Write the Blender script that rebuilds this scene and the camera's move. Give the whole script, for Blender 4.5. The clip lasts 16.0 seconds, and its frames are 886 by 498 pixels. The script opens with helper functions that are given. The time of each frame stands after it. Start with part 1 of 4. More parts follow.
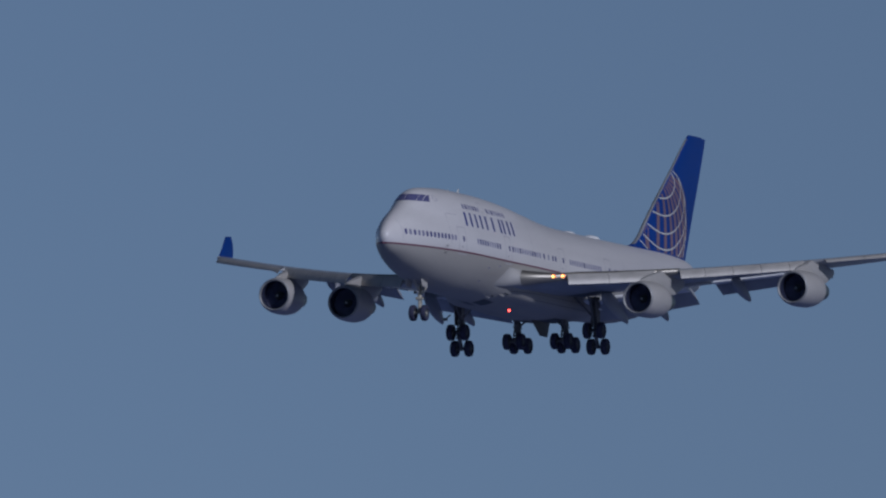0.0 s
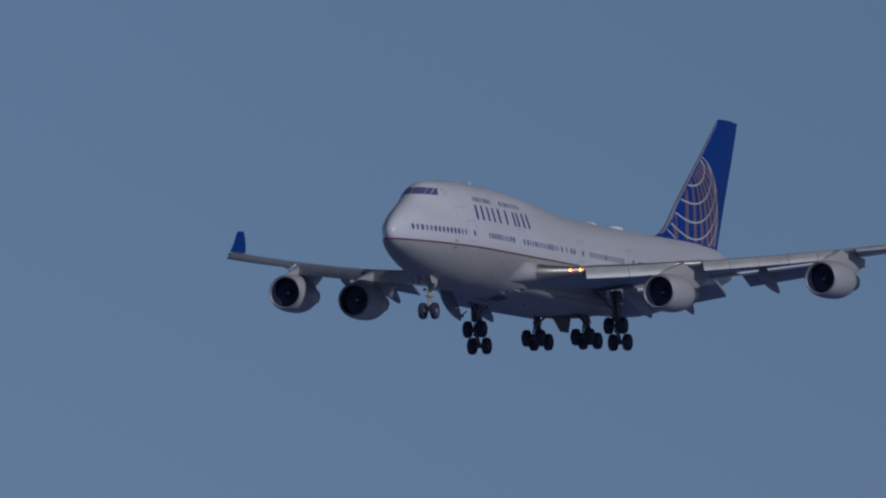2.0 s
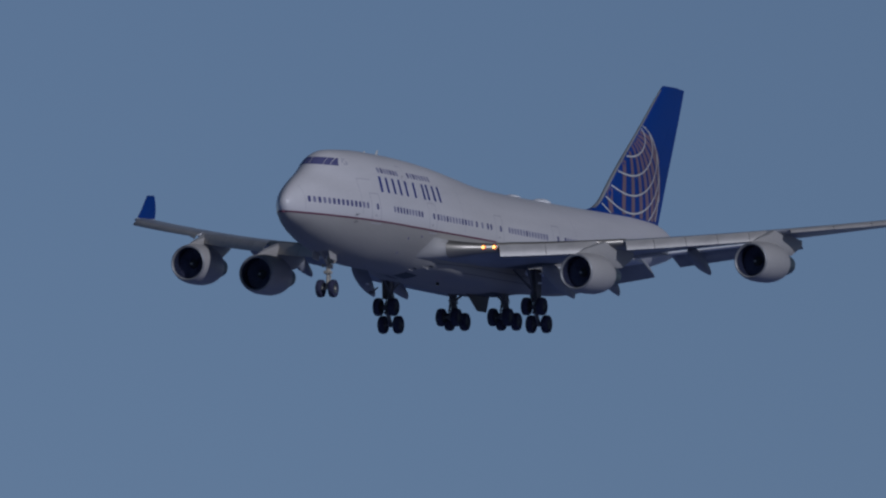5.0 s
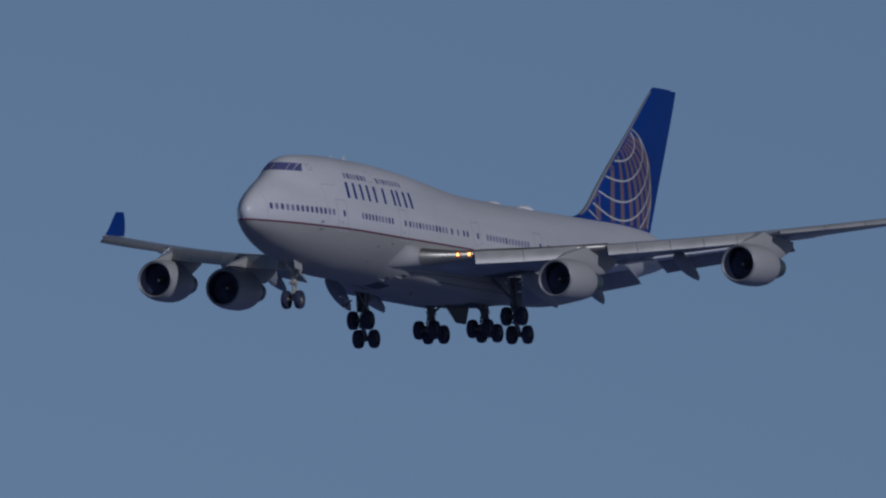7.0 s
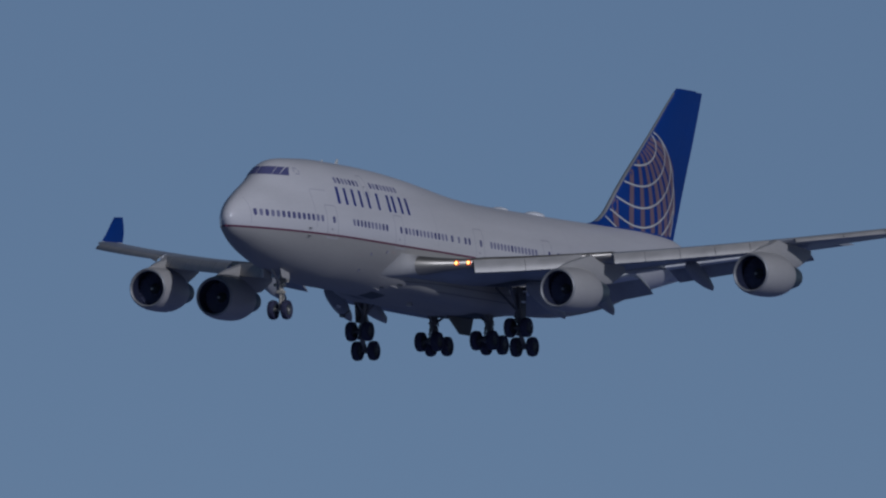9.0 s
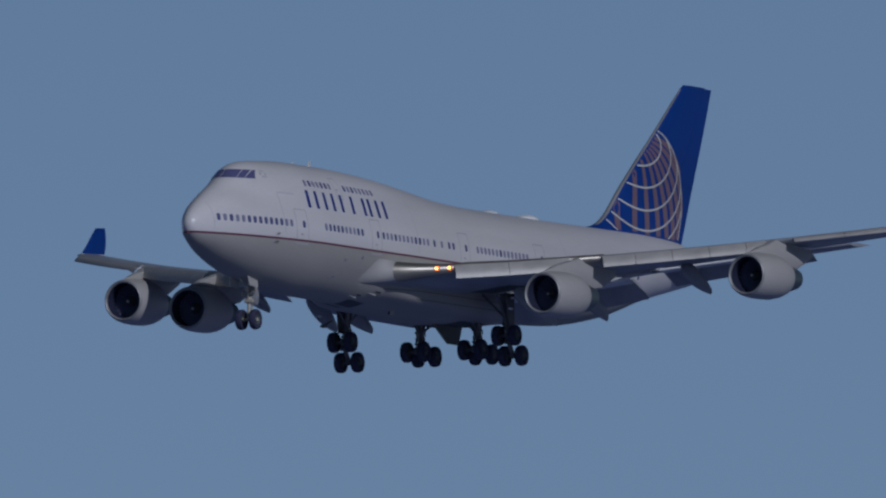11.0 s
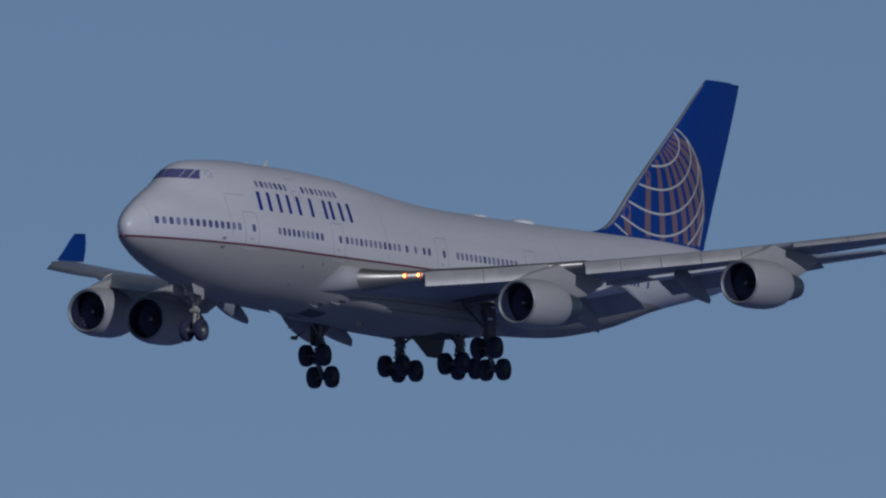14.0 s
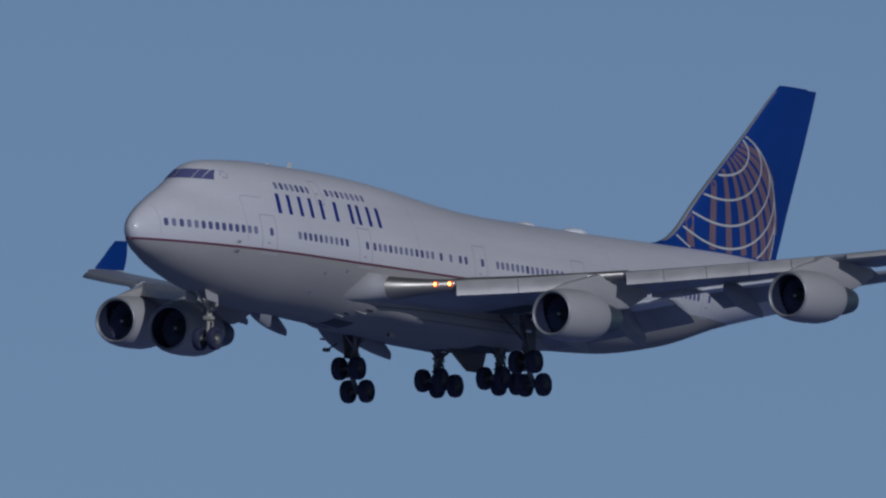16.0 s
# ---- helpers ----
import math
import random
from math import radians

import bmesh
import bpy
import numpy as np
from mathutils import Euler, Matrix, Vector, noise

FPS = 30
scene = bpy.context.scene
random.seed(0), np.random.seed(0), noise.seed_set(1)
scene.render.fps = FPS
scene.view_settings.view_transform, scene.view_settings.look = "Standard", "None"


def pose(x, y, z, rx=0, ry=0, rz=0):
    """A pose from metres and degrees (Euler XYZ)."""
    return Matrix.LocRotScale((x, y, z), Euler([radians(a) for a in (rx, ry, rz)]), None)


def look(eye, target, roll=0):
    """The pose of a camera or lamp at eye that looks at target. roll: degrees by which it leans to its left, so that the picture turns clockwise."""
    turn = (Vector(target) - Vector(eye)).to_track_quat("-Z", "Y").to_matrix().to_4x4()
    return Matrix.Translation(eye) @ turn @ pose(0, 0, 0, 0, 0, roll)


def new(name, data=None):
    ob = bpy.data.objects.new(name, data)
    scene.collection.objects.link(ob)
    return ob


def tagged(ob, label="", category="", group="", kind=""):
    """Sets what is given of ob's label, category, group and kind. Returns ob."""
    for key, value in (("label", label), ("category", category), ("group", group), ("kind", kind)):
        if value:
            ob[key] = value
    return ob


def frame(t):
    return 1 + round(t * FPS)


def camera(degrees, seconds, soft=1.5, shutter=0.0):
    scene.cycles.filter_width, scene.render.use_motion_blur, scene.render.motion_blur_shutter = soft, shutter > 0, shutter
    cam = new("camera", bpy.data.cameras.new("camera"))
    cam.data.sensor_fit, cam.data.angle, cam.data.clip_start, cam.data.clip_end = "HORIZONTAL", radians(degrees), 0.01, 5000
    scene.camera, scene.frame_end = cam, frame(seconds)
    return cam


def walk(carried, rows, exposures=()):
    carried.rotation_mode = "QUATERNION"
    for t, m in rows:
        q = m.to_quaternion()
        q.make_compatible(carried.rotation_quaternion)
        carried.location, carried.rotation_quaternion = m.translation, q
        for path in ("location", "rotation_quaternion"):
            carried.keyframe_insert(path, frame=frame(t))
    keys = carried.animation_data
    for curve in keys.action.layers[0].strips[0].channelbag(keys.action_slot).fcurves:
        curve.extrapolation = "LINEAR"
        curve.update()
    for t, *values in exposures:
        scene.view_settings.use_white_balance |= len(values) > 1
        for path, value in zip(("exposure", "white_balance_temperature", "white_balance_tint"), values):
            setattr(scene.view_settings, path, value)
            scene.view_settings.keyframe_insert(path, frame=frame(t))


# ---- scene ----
cam = camera(1.056, 16.0, soft=2.25)

# the pan of the standing camera: seconds, turn to the left, tilt above the horizon, in degrees
PAN = [
    (0, -5.1215, 3.4333), (0.5, -4.8275, 3.4339), (1, -4.5861, 3.4353), (1.5, -4.3566, 3.4337),
    (2, -4.1119, 3.4343), (2.5, -3.8708, 3.4354), (3, -3.6352, 3.4353), (3.5, -3.3778, 3.4316),
    (4, -3.1230, 3.4219), (6.3, -1.8144, 3.4122), (6.5, -1.6957, 3.4170), (7, -1.3891, 3.4225),
    (7.5, -1.0837, 3.4291), (8, -0.7813, 3.4306), (8.5, -0.4289, 3.4312), (8.7, -0.2823, 3.4313),
    (10.8, 1.2191, 3.4441), (11, 1.3644, 3.4398), (11.5, 1.7346, 3.4458), (12, 2.1727, 3.4450),
    (12.5, 2.5441, 3.4429), (13, 2.9487, 3.4454), (13.5, 3.3680, 3.4433), (14, 3.7745, 3.4398),
    (14.5, 4.2514, 3.4443), (15, 4.7006, 3.4439), (15.5, 5.1734, 3.4412), (16, 5.6539, 3.4344)]
walk(cam, [(t, pose(0, 0, 1.7, 90 + tilt, 0, turn)) for t, turn, tilt in PAN],
     exposures=[(0, -0.52, 5000, 17), (2, -0.62, 5000, 17), (4, -0.73, 5000, 17), (6.5, -0.85, 5000, 16), (8.7, -0.86, 5000, 15.5), (10.8, -0.75, 5000, 15), (12, -0.74, 5000, 15), (14, -0.74, 5000, 15), (16, -0.64, 5000, 14.5)])

# ---- daylight ----
SUN_AZ, SUN_EL = 148.0, 25.0      # degrees clockwise from +y, degrees above the horizon
world = bpy.data.worlds.new("sky")
scene.world = world
world.use_nodes = True
wn, wl = world.node_tree.nodes, world.node_tree.links
sky = wn.new("ShaderNodeTexSky")
sky.sky_type, sky.sun_disc = "NISHITA", False
sky.sun_elevation, sky.sun_rotation = radians(SUN_EL), radians(SUN_AZ)
sky.air_density, sky.dust_density, sky.ozone_density = 0.35, 0.0, 6.0
deep = wn.new("ShaderNodeMix")
deep.data_type, deep.blend_type = "RGBA", "MULTIPLY"
deep.inputs["Factor"].default_value = 1.0
deep.inputs["B"].default_value = (1.31, 0.8, 0.46, 1)
wl.new(sky.outputs[0], deep.inputs["A"])
# added gradient, not weather: sky dims right of north to balance the keyed exposure
co, sep, bearing = wn.new("ShaderNodeTexCoord"), wn.new("ShaderNodeSeparateXYZ"), wn.new("ShaderNodeMath")
bearing.operation = "ARCTAN2"
wl.new(co.outputs["Generated"], sep.inputs[0])
wl.new(sep.outputs["X"], bearing.inputs[0])
wl.new(sep.outputs["Y"], bearing.inputs[1])
sky_dim = wn.new("ShaderNodeMapRange")
sky_dim.interpolation_type = "SMOOTHSTEP"
sky_dim.inputs["From Min"].default_value, sky_dim.inputs["From Max"].default_value = radians(-0.5), radians(9.5)
sky_dim.inputs["To Min"].default_value, sky_dim.inputs["To Max"].default_value = 1.0, 0.605
dimmed_sky = wn.new("ShaderNodeMix")
dimmed_sky.data_type, dimmed_sky.blend_type = "RGBA", "MULTIPLY"
dimmed_sky.inputs["Factor"].default_value = 1.0
wl.new(bearing.outputs[0], sky_dim.inputs["Value"])
wl.new(deep.outputs["Result"], dimmed_sky.inputs["A"])
wl.new(sky_dim.outputs[0], dimmed_sky.inputs["B"])
wl.new(dimmed_sky.outputs["Result"], wn["Background"].inputs[0])
wn["Background"].inputs[1].default_value = 0.1
sun = new("sun", bpy.data.lights.new("sun", "SUN"))
sun.data.energy, sun.data.angle, sun.data.color = 2.4, radians(0.5), (1.0, 0.9, 0.77)
sun.matrix_world = look((0, 0, 0), (-math.sin(radians(SUN_AZ)) * math.cos(radians(SUN_EL)),
                                    -math.cos(radians(SUN_AZ)) * math.cos(radians(SUN_EL)), -math.sin(radians(SUN_EL))))


# ---- materials ----
def nodes_of(name):
    m = bpy.data.materials.new(name)
    m.use_nodes = True
    return m, m.node_tree.nodes, m.node_tree.links, m.node_tree.nodes["Principled BSDF"]


def surface(name, colour, rough=0.4, metal=0.0, coat=0.0, stain=0.06, grain=0.02, bump=0.0, size=0.35, streak=6.0):
    """Painted or bare surface: large soft stains drawn out along the airflow, fine grain, slight relief."""
    m, n, l, b = nodes_of(name)
    co = n.new("ShaderNodeTexCoord")
    mp = n.new("ShaderNodeMapping")
    mp.inputs["Scale"].default_value = (1 / streak, 1, 1)
    l.new(co.outputs["Object"], mp.inputs["Vector"])
    big, fine = n.new("ShaderNodeTexNoise"), n.new("ShaderNodeTexNoise")
    big.inputs["Scale"].default_value, big.inputs["Detail"].default_value = size, 6
    fine.inputs["Scale"].default_value, fine.inputs["Detail"].default_value = 9.0, 4
    l.new(mp.outputs[0], big.inputs["Vector"])
    l.new(mp.outputs[0], fine.inputs["Vector"])
    mix = n.new("ShaderNodeMix")
    mix.data_type = "RGBA"
    dark = tuple(c * (1 - 4 * stain) for c in colour)
    mix.inputs["A"].default_value, mix.inputs["B"].default_value = (*dark, 1), (*colour, 1)
    ramp = n.new("ShaderNodeMapRange")
    ramp.inputs["From Min"].default_value, ramp.inputs["From Max"].default_value = 0.25, 0.6
    l.new(big.outputs["Fac"], ramp.inputs["Value"])
    l.new(ramp.outputs[0], mix.inputs["Factor"])
    mix2 = n.new("ShaderNodeMix")
    mix2.data_type, mix2.blend_type = "RGBA", "MULTIPLY"
    mix2.inputs["Factor"].default_value = 1.0
    r2 = n.new("ShaderNodeMapRange")
    r2.inputs["To Min"].default_value, r2.inputs["To Max"].default_value = 1 - 4 * grain, 1 + 2 * grain
    l.new(fine.outputs["Fac"], r2.inputs["Value"])
    l.new(mix.outputs["Result"], mix2.inputs["A"])
    l.new(r2.outputs[0], mix2.inputs["B"])
    l.new(mix2.outputs["Result"], b.inputs["Base Color"])
    rr = n.new("ShaderNodeMapRange")
    rr.inputs["To Min"].default_value, rr.inputs["To Max"].default_value = rough * 0.75, min(1, rough * 1.3)
    l.new(big.outputs["Fac"], rr.inputs["Value"])
    l.new(rr.outputs[0], b.inputs["Roughness"])
    b.inputs["Metallic"].default_value, b.inputs["Coat Weight"].default_value = metal, coat
    b.inputs["Coat Roughness"].default_value = 0.08
    if bump:
        bp = n.new("ShaderNodeBump")
        bp.inputs["Strength"].default_value, bp.inputs["Distance"].default_value = bump, 0.02
        l.new(fine.outputs["Fac"], bp.inputs["Height"])
        l.new(bp.outputs[0], b.inputs["Normal"])
    return m


def two_tone(name, upper, lower, z_split):
    """Fuselage paint: one colour above the cheat line, another below it, both stained along the airflow."""
    m = surface(name, upper, 0.38, coat=0.2, stain=0.04, grain=0.018, streak=7.0)
    n, l = m.node_tree.nodes, m.node_tree.links
    b = n["Principled BSDF"]
    made = b.inputs["Base Color"].links[0].from_socket
    co, sep, less, mix = n.new("ShaderNodeTexCoord"), n.new("ShaderNodeSeparateXYZ"), n.new("ShaderNodeMath"), n.new("ShaderNodeMix")
    less.operation, less.inputs[1].default_value = "LESS_THAN", z_split
    mix.data_type, mix.blend_type = "RGBA", "MULTIPLY"
    mix.inputs["B"].default_value = (*[b_ / a for a, b_ in zip(upper, lower)], 1)
    l.new(co.outputs["Object"], sep.inputs[0])
    l.new(sep.outputs["Z"], less.inputs[0])
    l.new(less.outputs[0], mix.inputs["Factor"])
    l.new(made, mix.inputs["A"])
    l.new(mix.outputs["Result"], b.inputs["Base Color"])
    # the grey below is weathered: no clear coat, rougher
    coat, dull = n.new("ShaderNodeMapRange"), n.new("ShaderNodeMath")
    coat.inputs["To Min"].default_value, coat.inputs["To Max"].default_value = 0.2, 0.0
    l.new(less.outputs[0], coat.inputs["Value"])
    l.new(coat.outputs[0], b.inputs["Coat Weight"])
    dull.operation, dull.inputs[1].default_value = "MULTIPLY_ADD", 0.28
    l.new(less.outputs[0], dull.inputs[0])
    l.new(b.inputs["Roughness"].links[0].from_socket, dull.inputs[2])
    l.new(dull.outputs[0], b.inputs["Roughness"])
    return m


def glowing(name, colour, power):
    m, n, l, b = nodes_of(name)
    b.inputs["Base Color"].default_value = (*colour, 1)
    b.inputs["Emission Color"].default_value, b.inputs["Emission Strength"].default_value = (*colour, 1), power
    return m


LINE_Z = 5.17
M_BODY = two_tone("white_and_grey_paint", (0.71, 0.685, 0.67), (0.40, 0.38, 0.345), LINE_Z)
M_GREY = surface("light_grey_paint", (0.46, 0.44, 0.41), 0.42, coat=0.1, stain=0.05)
M_FILLET = surface("fillet_paint", (0.47, 0.455, 0.43), 0.65, stain=0.05)
M_WING = surface("wing_grey_paint", (0.36, 0.37, 0.39), 0.42, coat=0.1, stain=0.07, size=0.8)
M_LEADING = surface("leading_edge_paint", (0.45, 0.43, 0.40), 0.4, metal=0.12, stain=0.05, size=1.2)
M_BARE = surface("polished_aluminium", (0.33, 0.31, 0.27), 0.4, metal=0.75, stain=0.04)
M_FIN_EDGE = surface("dulled_edge_metal", (0.36, 0.36, 0.36), 0.5, metal=0.3, stain=0.06)
M_LIP = surface("dull_lip_metal", (0.34, 0.34, 0.34), 0.5, metal=0.35, stain=0.06, size=2.0)
M_BLUE = surface("deep_blue_paint", (0.006, 0.045, 0.26), 0.55, stain=0.05)
M_LETTER = surface("blue_lettering_paint", (0.02, 0.035, 0.24), 0.4, stain=0.03)
M_GOLD = surface("bronze_gold_paint", (0.215, 0.14, 0.175), 0.4, stain=0.05)
M_PALE = surface("pale_line_paint", (0.62, 0.62, 0.58), 0.4, stain=0.04)
M_WHITE = surface("white_dome_paint", (0.85, 0.85, 0.84), 0.4, stain=0.03)
M_LINE = surface("dark_red_line_paint", (0.17, 0.055, 0.09), 0.4, stain=0.05)
M_JOINT = surface("panel_joint", (0.52, 0.5, 0.52), 0.5, stain=0.05)
M_GLASS = surface("dark_window_glass", (0.125, 0.125, 0.26), 0.2, stain=0.05)
M_SHADE = surface("lowered_window_shade", (0.25, 0.245, 0.36), 0.3, stain=0.05)
# blue mixed into the tyre colour stands for airlight over the distance
M_RUBBER = surface("airlight_tinted_rubber", (0.04, 0.042, 0.085), 0.75, stain=0.1, size=3.0, streak=1.0, bump=0.2)
# gear enamel twice: darkened for main gear in shade, pale and warm for sunlit nose gear
M_STRUT = surface("gear_enamel", (0.17, 0.17, 0.175), 0.4, stain=0.08, size=2.0)
M_NOSE_STRUT = surface("sunlit_gear_enamel", (0.5, 0.46, 0.37), 0.35, stain=0.08, size=2.0)
M_DOOR = surface("soiled_door_paint", (0.16, 0.155, 0.15), 0.5, stain=0.1, size=1.5)
M_WELL = surface("bay_shade_and_dark_grey", (0.09, 0.1, 0.1), 0.6, stain=0.1, size=2.0)
M_DARK = surface("dark_titanium", (0.13, 0.13, 0.15), 0.5, metal=0.3, stain=0.1, size=3.0)
M_FAN = surface("fan_titanium", (0.17, 0.18, 0.29), 0.6, stain=0.08, size=3.0)
# liner coloured near black for the shade deep in the inlet
M_INLET = surface("shaded_inlet_liner", (0.035, 0.04, 0.075), 0.8, stain=0.06, size=3.0)
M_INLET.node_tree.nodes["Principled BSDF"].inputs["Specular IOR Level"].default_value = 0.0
M_CORE = surface("heat_tinted_metal", (0.16, 0.2, 0.22), 0.4, metal=0.6, stain=0.1, size=3.0)
M_LAMP = glowing("landing_lamp_glow", (1.0, 0.74, 0.12), 5.0)
M_AMBER = glowing("lamp_edge_glow", (1.0, 0.13, 0.04), 0.8)
M_RED = glowing("red_lamp_glow", (1.0, 0.06, 0.03), 12.0)
M_BLACK = surface("matt_black_paint", (0.004, 0.004, 0.004), 0.9)
M_BLACK.node_tree.nodes["Principled BSDF"].inputs["Specular IOR Level"].default_value = 0.0
M_GROUND = surface("bounce_ground", (0.16, 0.215, 0.46), 0.6, stain=0.12, size=0.01, streak=1.0)


# ---- mesh helpers ----
def part(name, bm, material, parent, label="", smooth=True):
    """Link a bmesh as one mesh object under a thing or a part."""
    me = bpy.data.meshes.new(name)
    bmesh.ops.recalc_face_normals(bm, faces=bm.faces)
    for f in bm.faces:
        f.smooth = smooth
    for e in bm.edges:
        if len(e.link_faces) == 2 and e.calc_face_angle(0.0) > 0.75:
            e.smooth = False
    bm.to_mesh(me)
    bm.free()
    for mat in (material if isinstance(material, (list, tuple)) else [material]):
        me.materials.append(mat)
    ob = new(name, me)
    ob.parent = parent
    return tagged(ob, label)


def again(ob, parent, m):
    """One more piece on the same mesh, at the pose m."""
    o = new(ob.name.split(".")[0], ob.data)
    o.parent, o.matrix_basis = parent, m
    return o


def empty(name, parent=None):
    e = new(name)
    e.parent = parent
    return e


def loft(bm, rings, closed=True, caps=(True, True)):
    """Skin rings of equal length."""
    vs = [[bm.verts.new(p) for p in ring] for ring in rings]
    n = len(vs[0])
    for a, b in zip(vs, vs[1:]):
        for i in range(n if closed else n - 1):
            j = (i + 1) % n
            bm.faces.new((a[i], a[j], b[j], b[i]))
    if closed:
        for want, ring in zip(caps, (vs[0], vs[-1])):
            if want:
                bm.faces.new(ring)
    return vs


def mirrored(bm):
    for v in bm.verts:
        v.co.y = -v.co.y
    bmesh.ops.reverse_faces(bm, faces=bm.faces)
    return bm


def tube(bm, a, b, r0, r1=None, n=14):
    """A round bar from a to b."""
    a, b = Vector(a), Vector(b)
    r1 = r0 if r1 is None else r1
    q = (b - a).to_track_quat("Z", "Y")
    rings = []
    for p, r in ((a, r0), (b, r1)):
        rings.append([p + q @ Vector((r * math.cos(k * math.tau / n), r * math.sin(k * math.tau / n), 0)) for k in range(n)])
    loft(bm, rings)
    return bm


def spun(bm, profile, axis_o=(0, 0, 0), n=40, close=False):
    """Turn a profile of (x, r) about the x axis."""
    o = Vector(axis_o)
    rings = [[o + Vector((x, r * math.cos(k * math.tau / n), r * math.sin(k * math.tau / n))) for k in range(n)] for x, r in profile]
    if close:
        rings.append(rings[0])
    loft(bm, rings, caps=(False, False))
    bmesh.ops.remove_doubles(bm, verts=bm.verts, dist=1e-4)
    return bm


def block(bm, lo, hi, bevel=0.0):
    made = bmesh.ops.create_cube(bm, size=1)["verts"]
    lo, hi = Vector(lo), Vector(hi)
    for v in made:
        v.co = (lo + hi) / 2 + Vector([v.co[k] * (hi[k] - lo[k]) for k in range(3)])
    if bevel:
        edges = list({e for v in made for e in v.link_edges})
        bmesh.ops.bevel(bm, geom=edges, offset=bevel, segments=2, affect="EDGES")
    return bm


def plate(bm, outline, thick, axis=1):
    """A flat plate with the outline of 3D points, thick along one axis."""
    d = Vector([thick / 2 if k == axis else 0 for k in range(3)])
    loft(bm, [[Vector(p) - d for p in outline], [Vector(p) + d for p in outline]])
    return bm


def table(x, rows, k):
    """Smooth reading of column k in rows sorted by their first number."""
    if x <= rows[0][0]:
        return rows[0][k]
    for i in range(len(rows) - 1):
        a, b = rows[i], rows[i + 1]
        if x <= b[0]:
            h = b[0] - a[0]
            s = (b[k] - a[k]) / h
            def slope(j):
                if j <= 0 or j >= len(rows) - 1:
                    return s
                p, q, r = rows[j - 1], rows[j], rows[j + 1]
                s0, s1 = (q[k] - p[k]) / (q[0] - p[0]), (r[k] - q[k]) / (r[0] - q[0])
                return 0.0 if s0 * s1 <= 0 else 2 * s0 * s1 / (s0 + s1)
            m0, m1, u = slope(i), slope(i + 1), (x - a[0]) / h
            return (a[k] * (1 + 2 * u) * (1 - u) ** 2 + b[k] * u * u * (3 - 2 * u)
                    + h * (m0 * u * (1 - u) ** 2 - m1 * u * u * (1 - u)))
    return rows[-1][k]


# ---- ground under the approach ----
# unseen disc, its pale blue chosen to throw fill light onto the undersides
bm = bmesh.new()
bmesh.ops.create_circle(bm, cap_ends=True, segments=96, radius=4900)
ground = part("ground", bm, M_GROUND, None)
tagged(ground, "unseen wide flat ground, coloured blue to bounce light upward", "ground", kind="structure")

# ---- the airliner: x aft of the nose, y to its right, z above its belly datum ----
plane = tagged(empty("jet_airliner"), "white and grey four-engined airliner, blue tail, wheels and flaps lowered", "airplane")

# station, crown of main lobe, keel, half width, height of greatest width
MAIN = [(0.5, 5.71, 5.61, 0.04, 5.66), (0.58, 5.98, 5.34, 0.26, 5.66), (0.8, 6.29, 5.03, 0.47, 5.65), (1.2, 6.64, 4.71, 0.71, 5.63),
        (1.8, 7.02, 4.42, 1.03, 5.61), (2.7, 7.46, 4.1, 1.38, 5.58), (3.7, 7.87, 3.74, 1.73, 5.56), (5.2, 8.25, 3.33, 2.15, 5.55),
        (7.2, 8.65, 2.9, 2.6, 5.56), (10.0, 8.88, 2.5, 3.03, 5.58), (13.0, 8.96, 2.24, 3.23, 5.6), (36.0, 8.98, 2.2, 3.25, 5.6), (42.0, 8.98, 2.45, 3.24, 5.65),
        (47.8, 9.0, 2.7, 3.12, 5.85), (53.6, 9.05, 3.48, 2.72, 6.3), (59.5, 9.1, 4.9, 2.08, 6.9),
        (64.5, 8.98, 5.9, 1.33, 7.3), (67.5, 8.45, 6.5, 0.72, 7.4), (69.0, 7.75, 6.95, 0.28, 7.28), (69.3, 7.35, 7.15, 0.1, 7.25)]
# station, top and half width of the upper deck lobe
DECK = [(0.45, 5.68, 0.03), (1.25, 6.53, 0.36), (2.7, 7.5, 0.75), (3.7, 8.02, 0.95), (4.5, 8.5, 1.15), (5.0, 8.8, 1.28), (5.6, 9.2, 1.45),
        (6.4, 9.58, 1.68), (7.4, 9.8, 1.95), (9.2, 9.95, 2.3), (12.0, 10.08, 2.58), (16.5, 10.08, 2.6),
        (20.3, 9.99, 2.58), (23.8, 9.8, 2.55), (27.3, 9.48, 2.5), (29.6, 9.2, 2.4), (32.5, 8.85, 2.2), (36.0, 8.5, 2.0), (50, 8.2, 1.5), (69.3, 7.2, 0.05)]


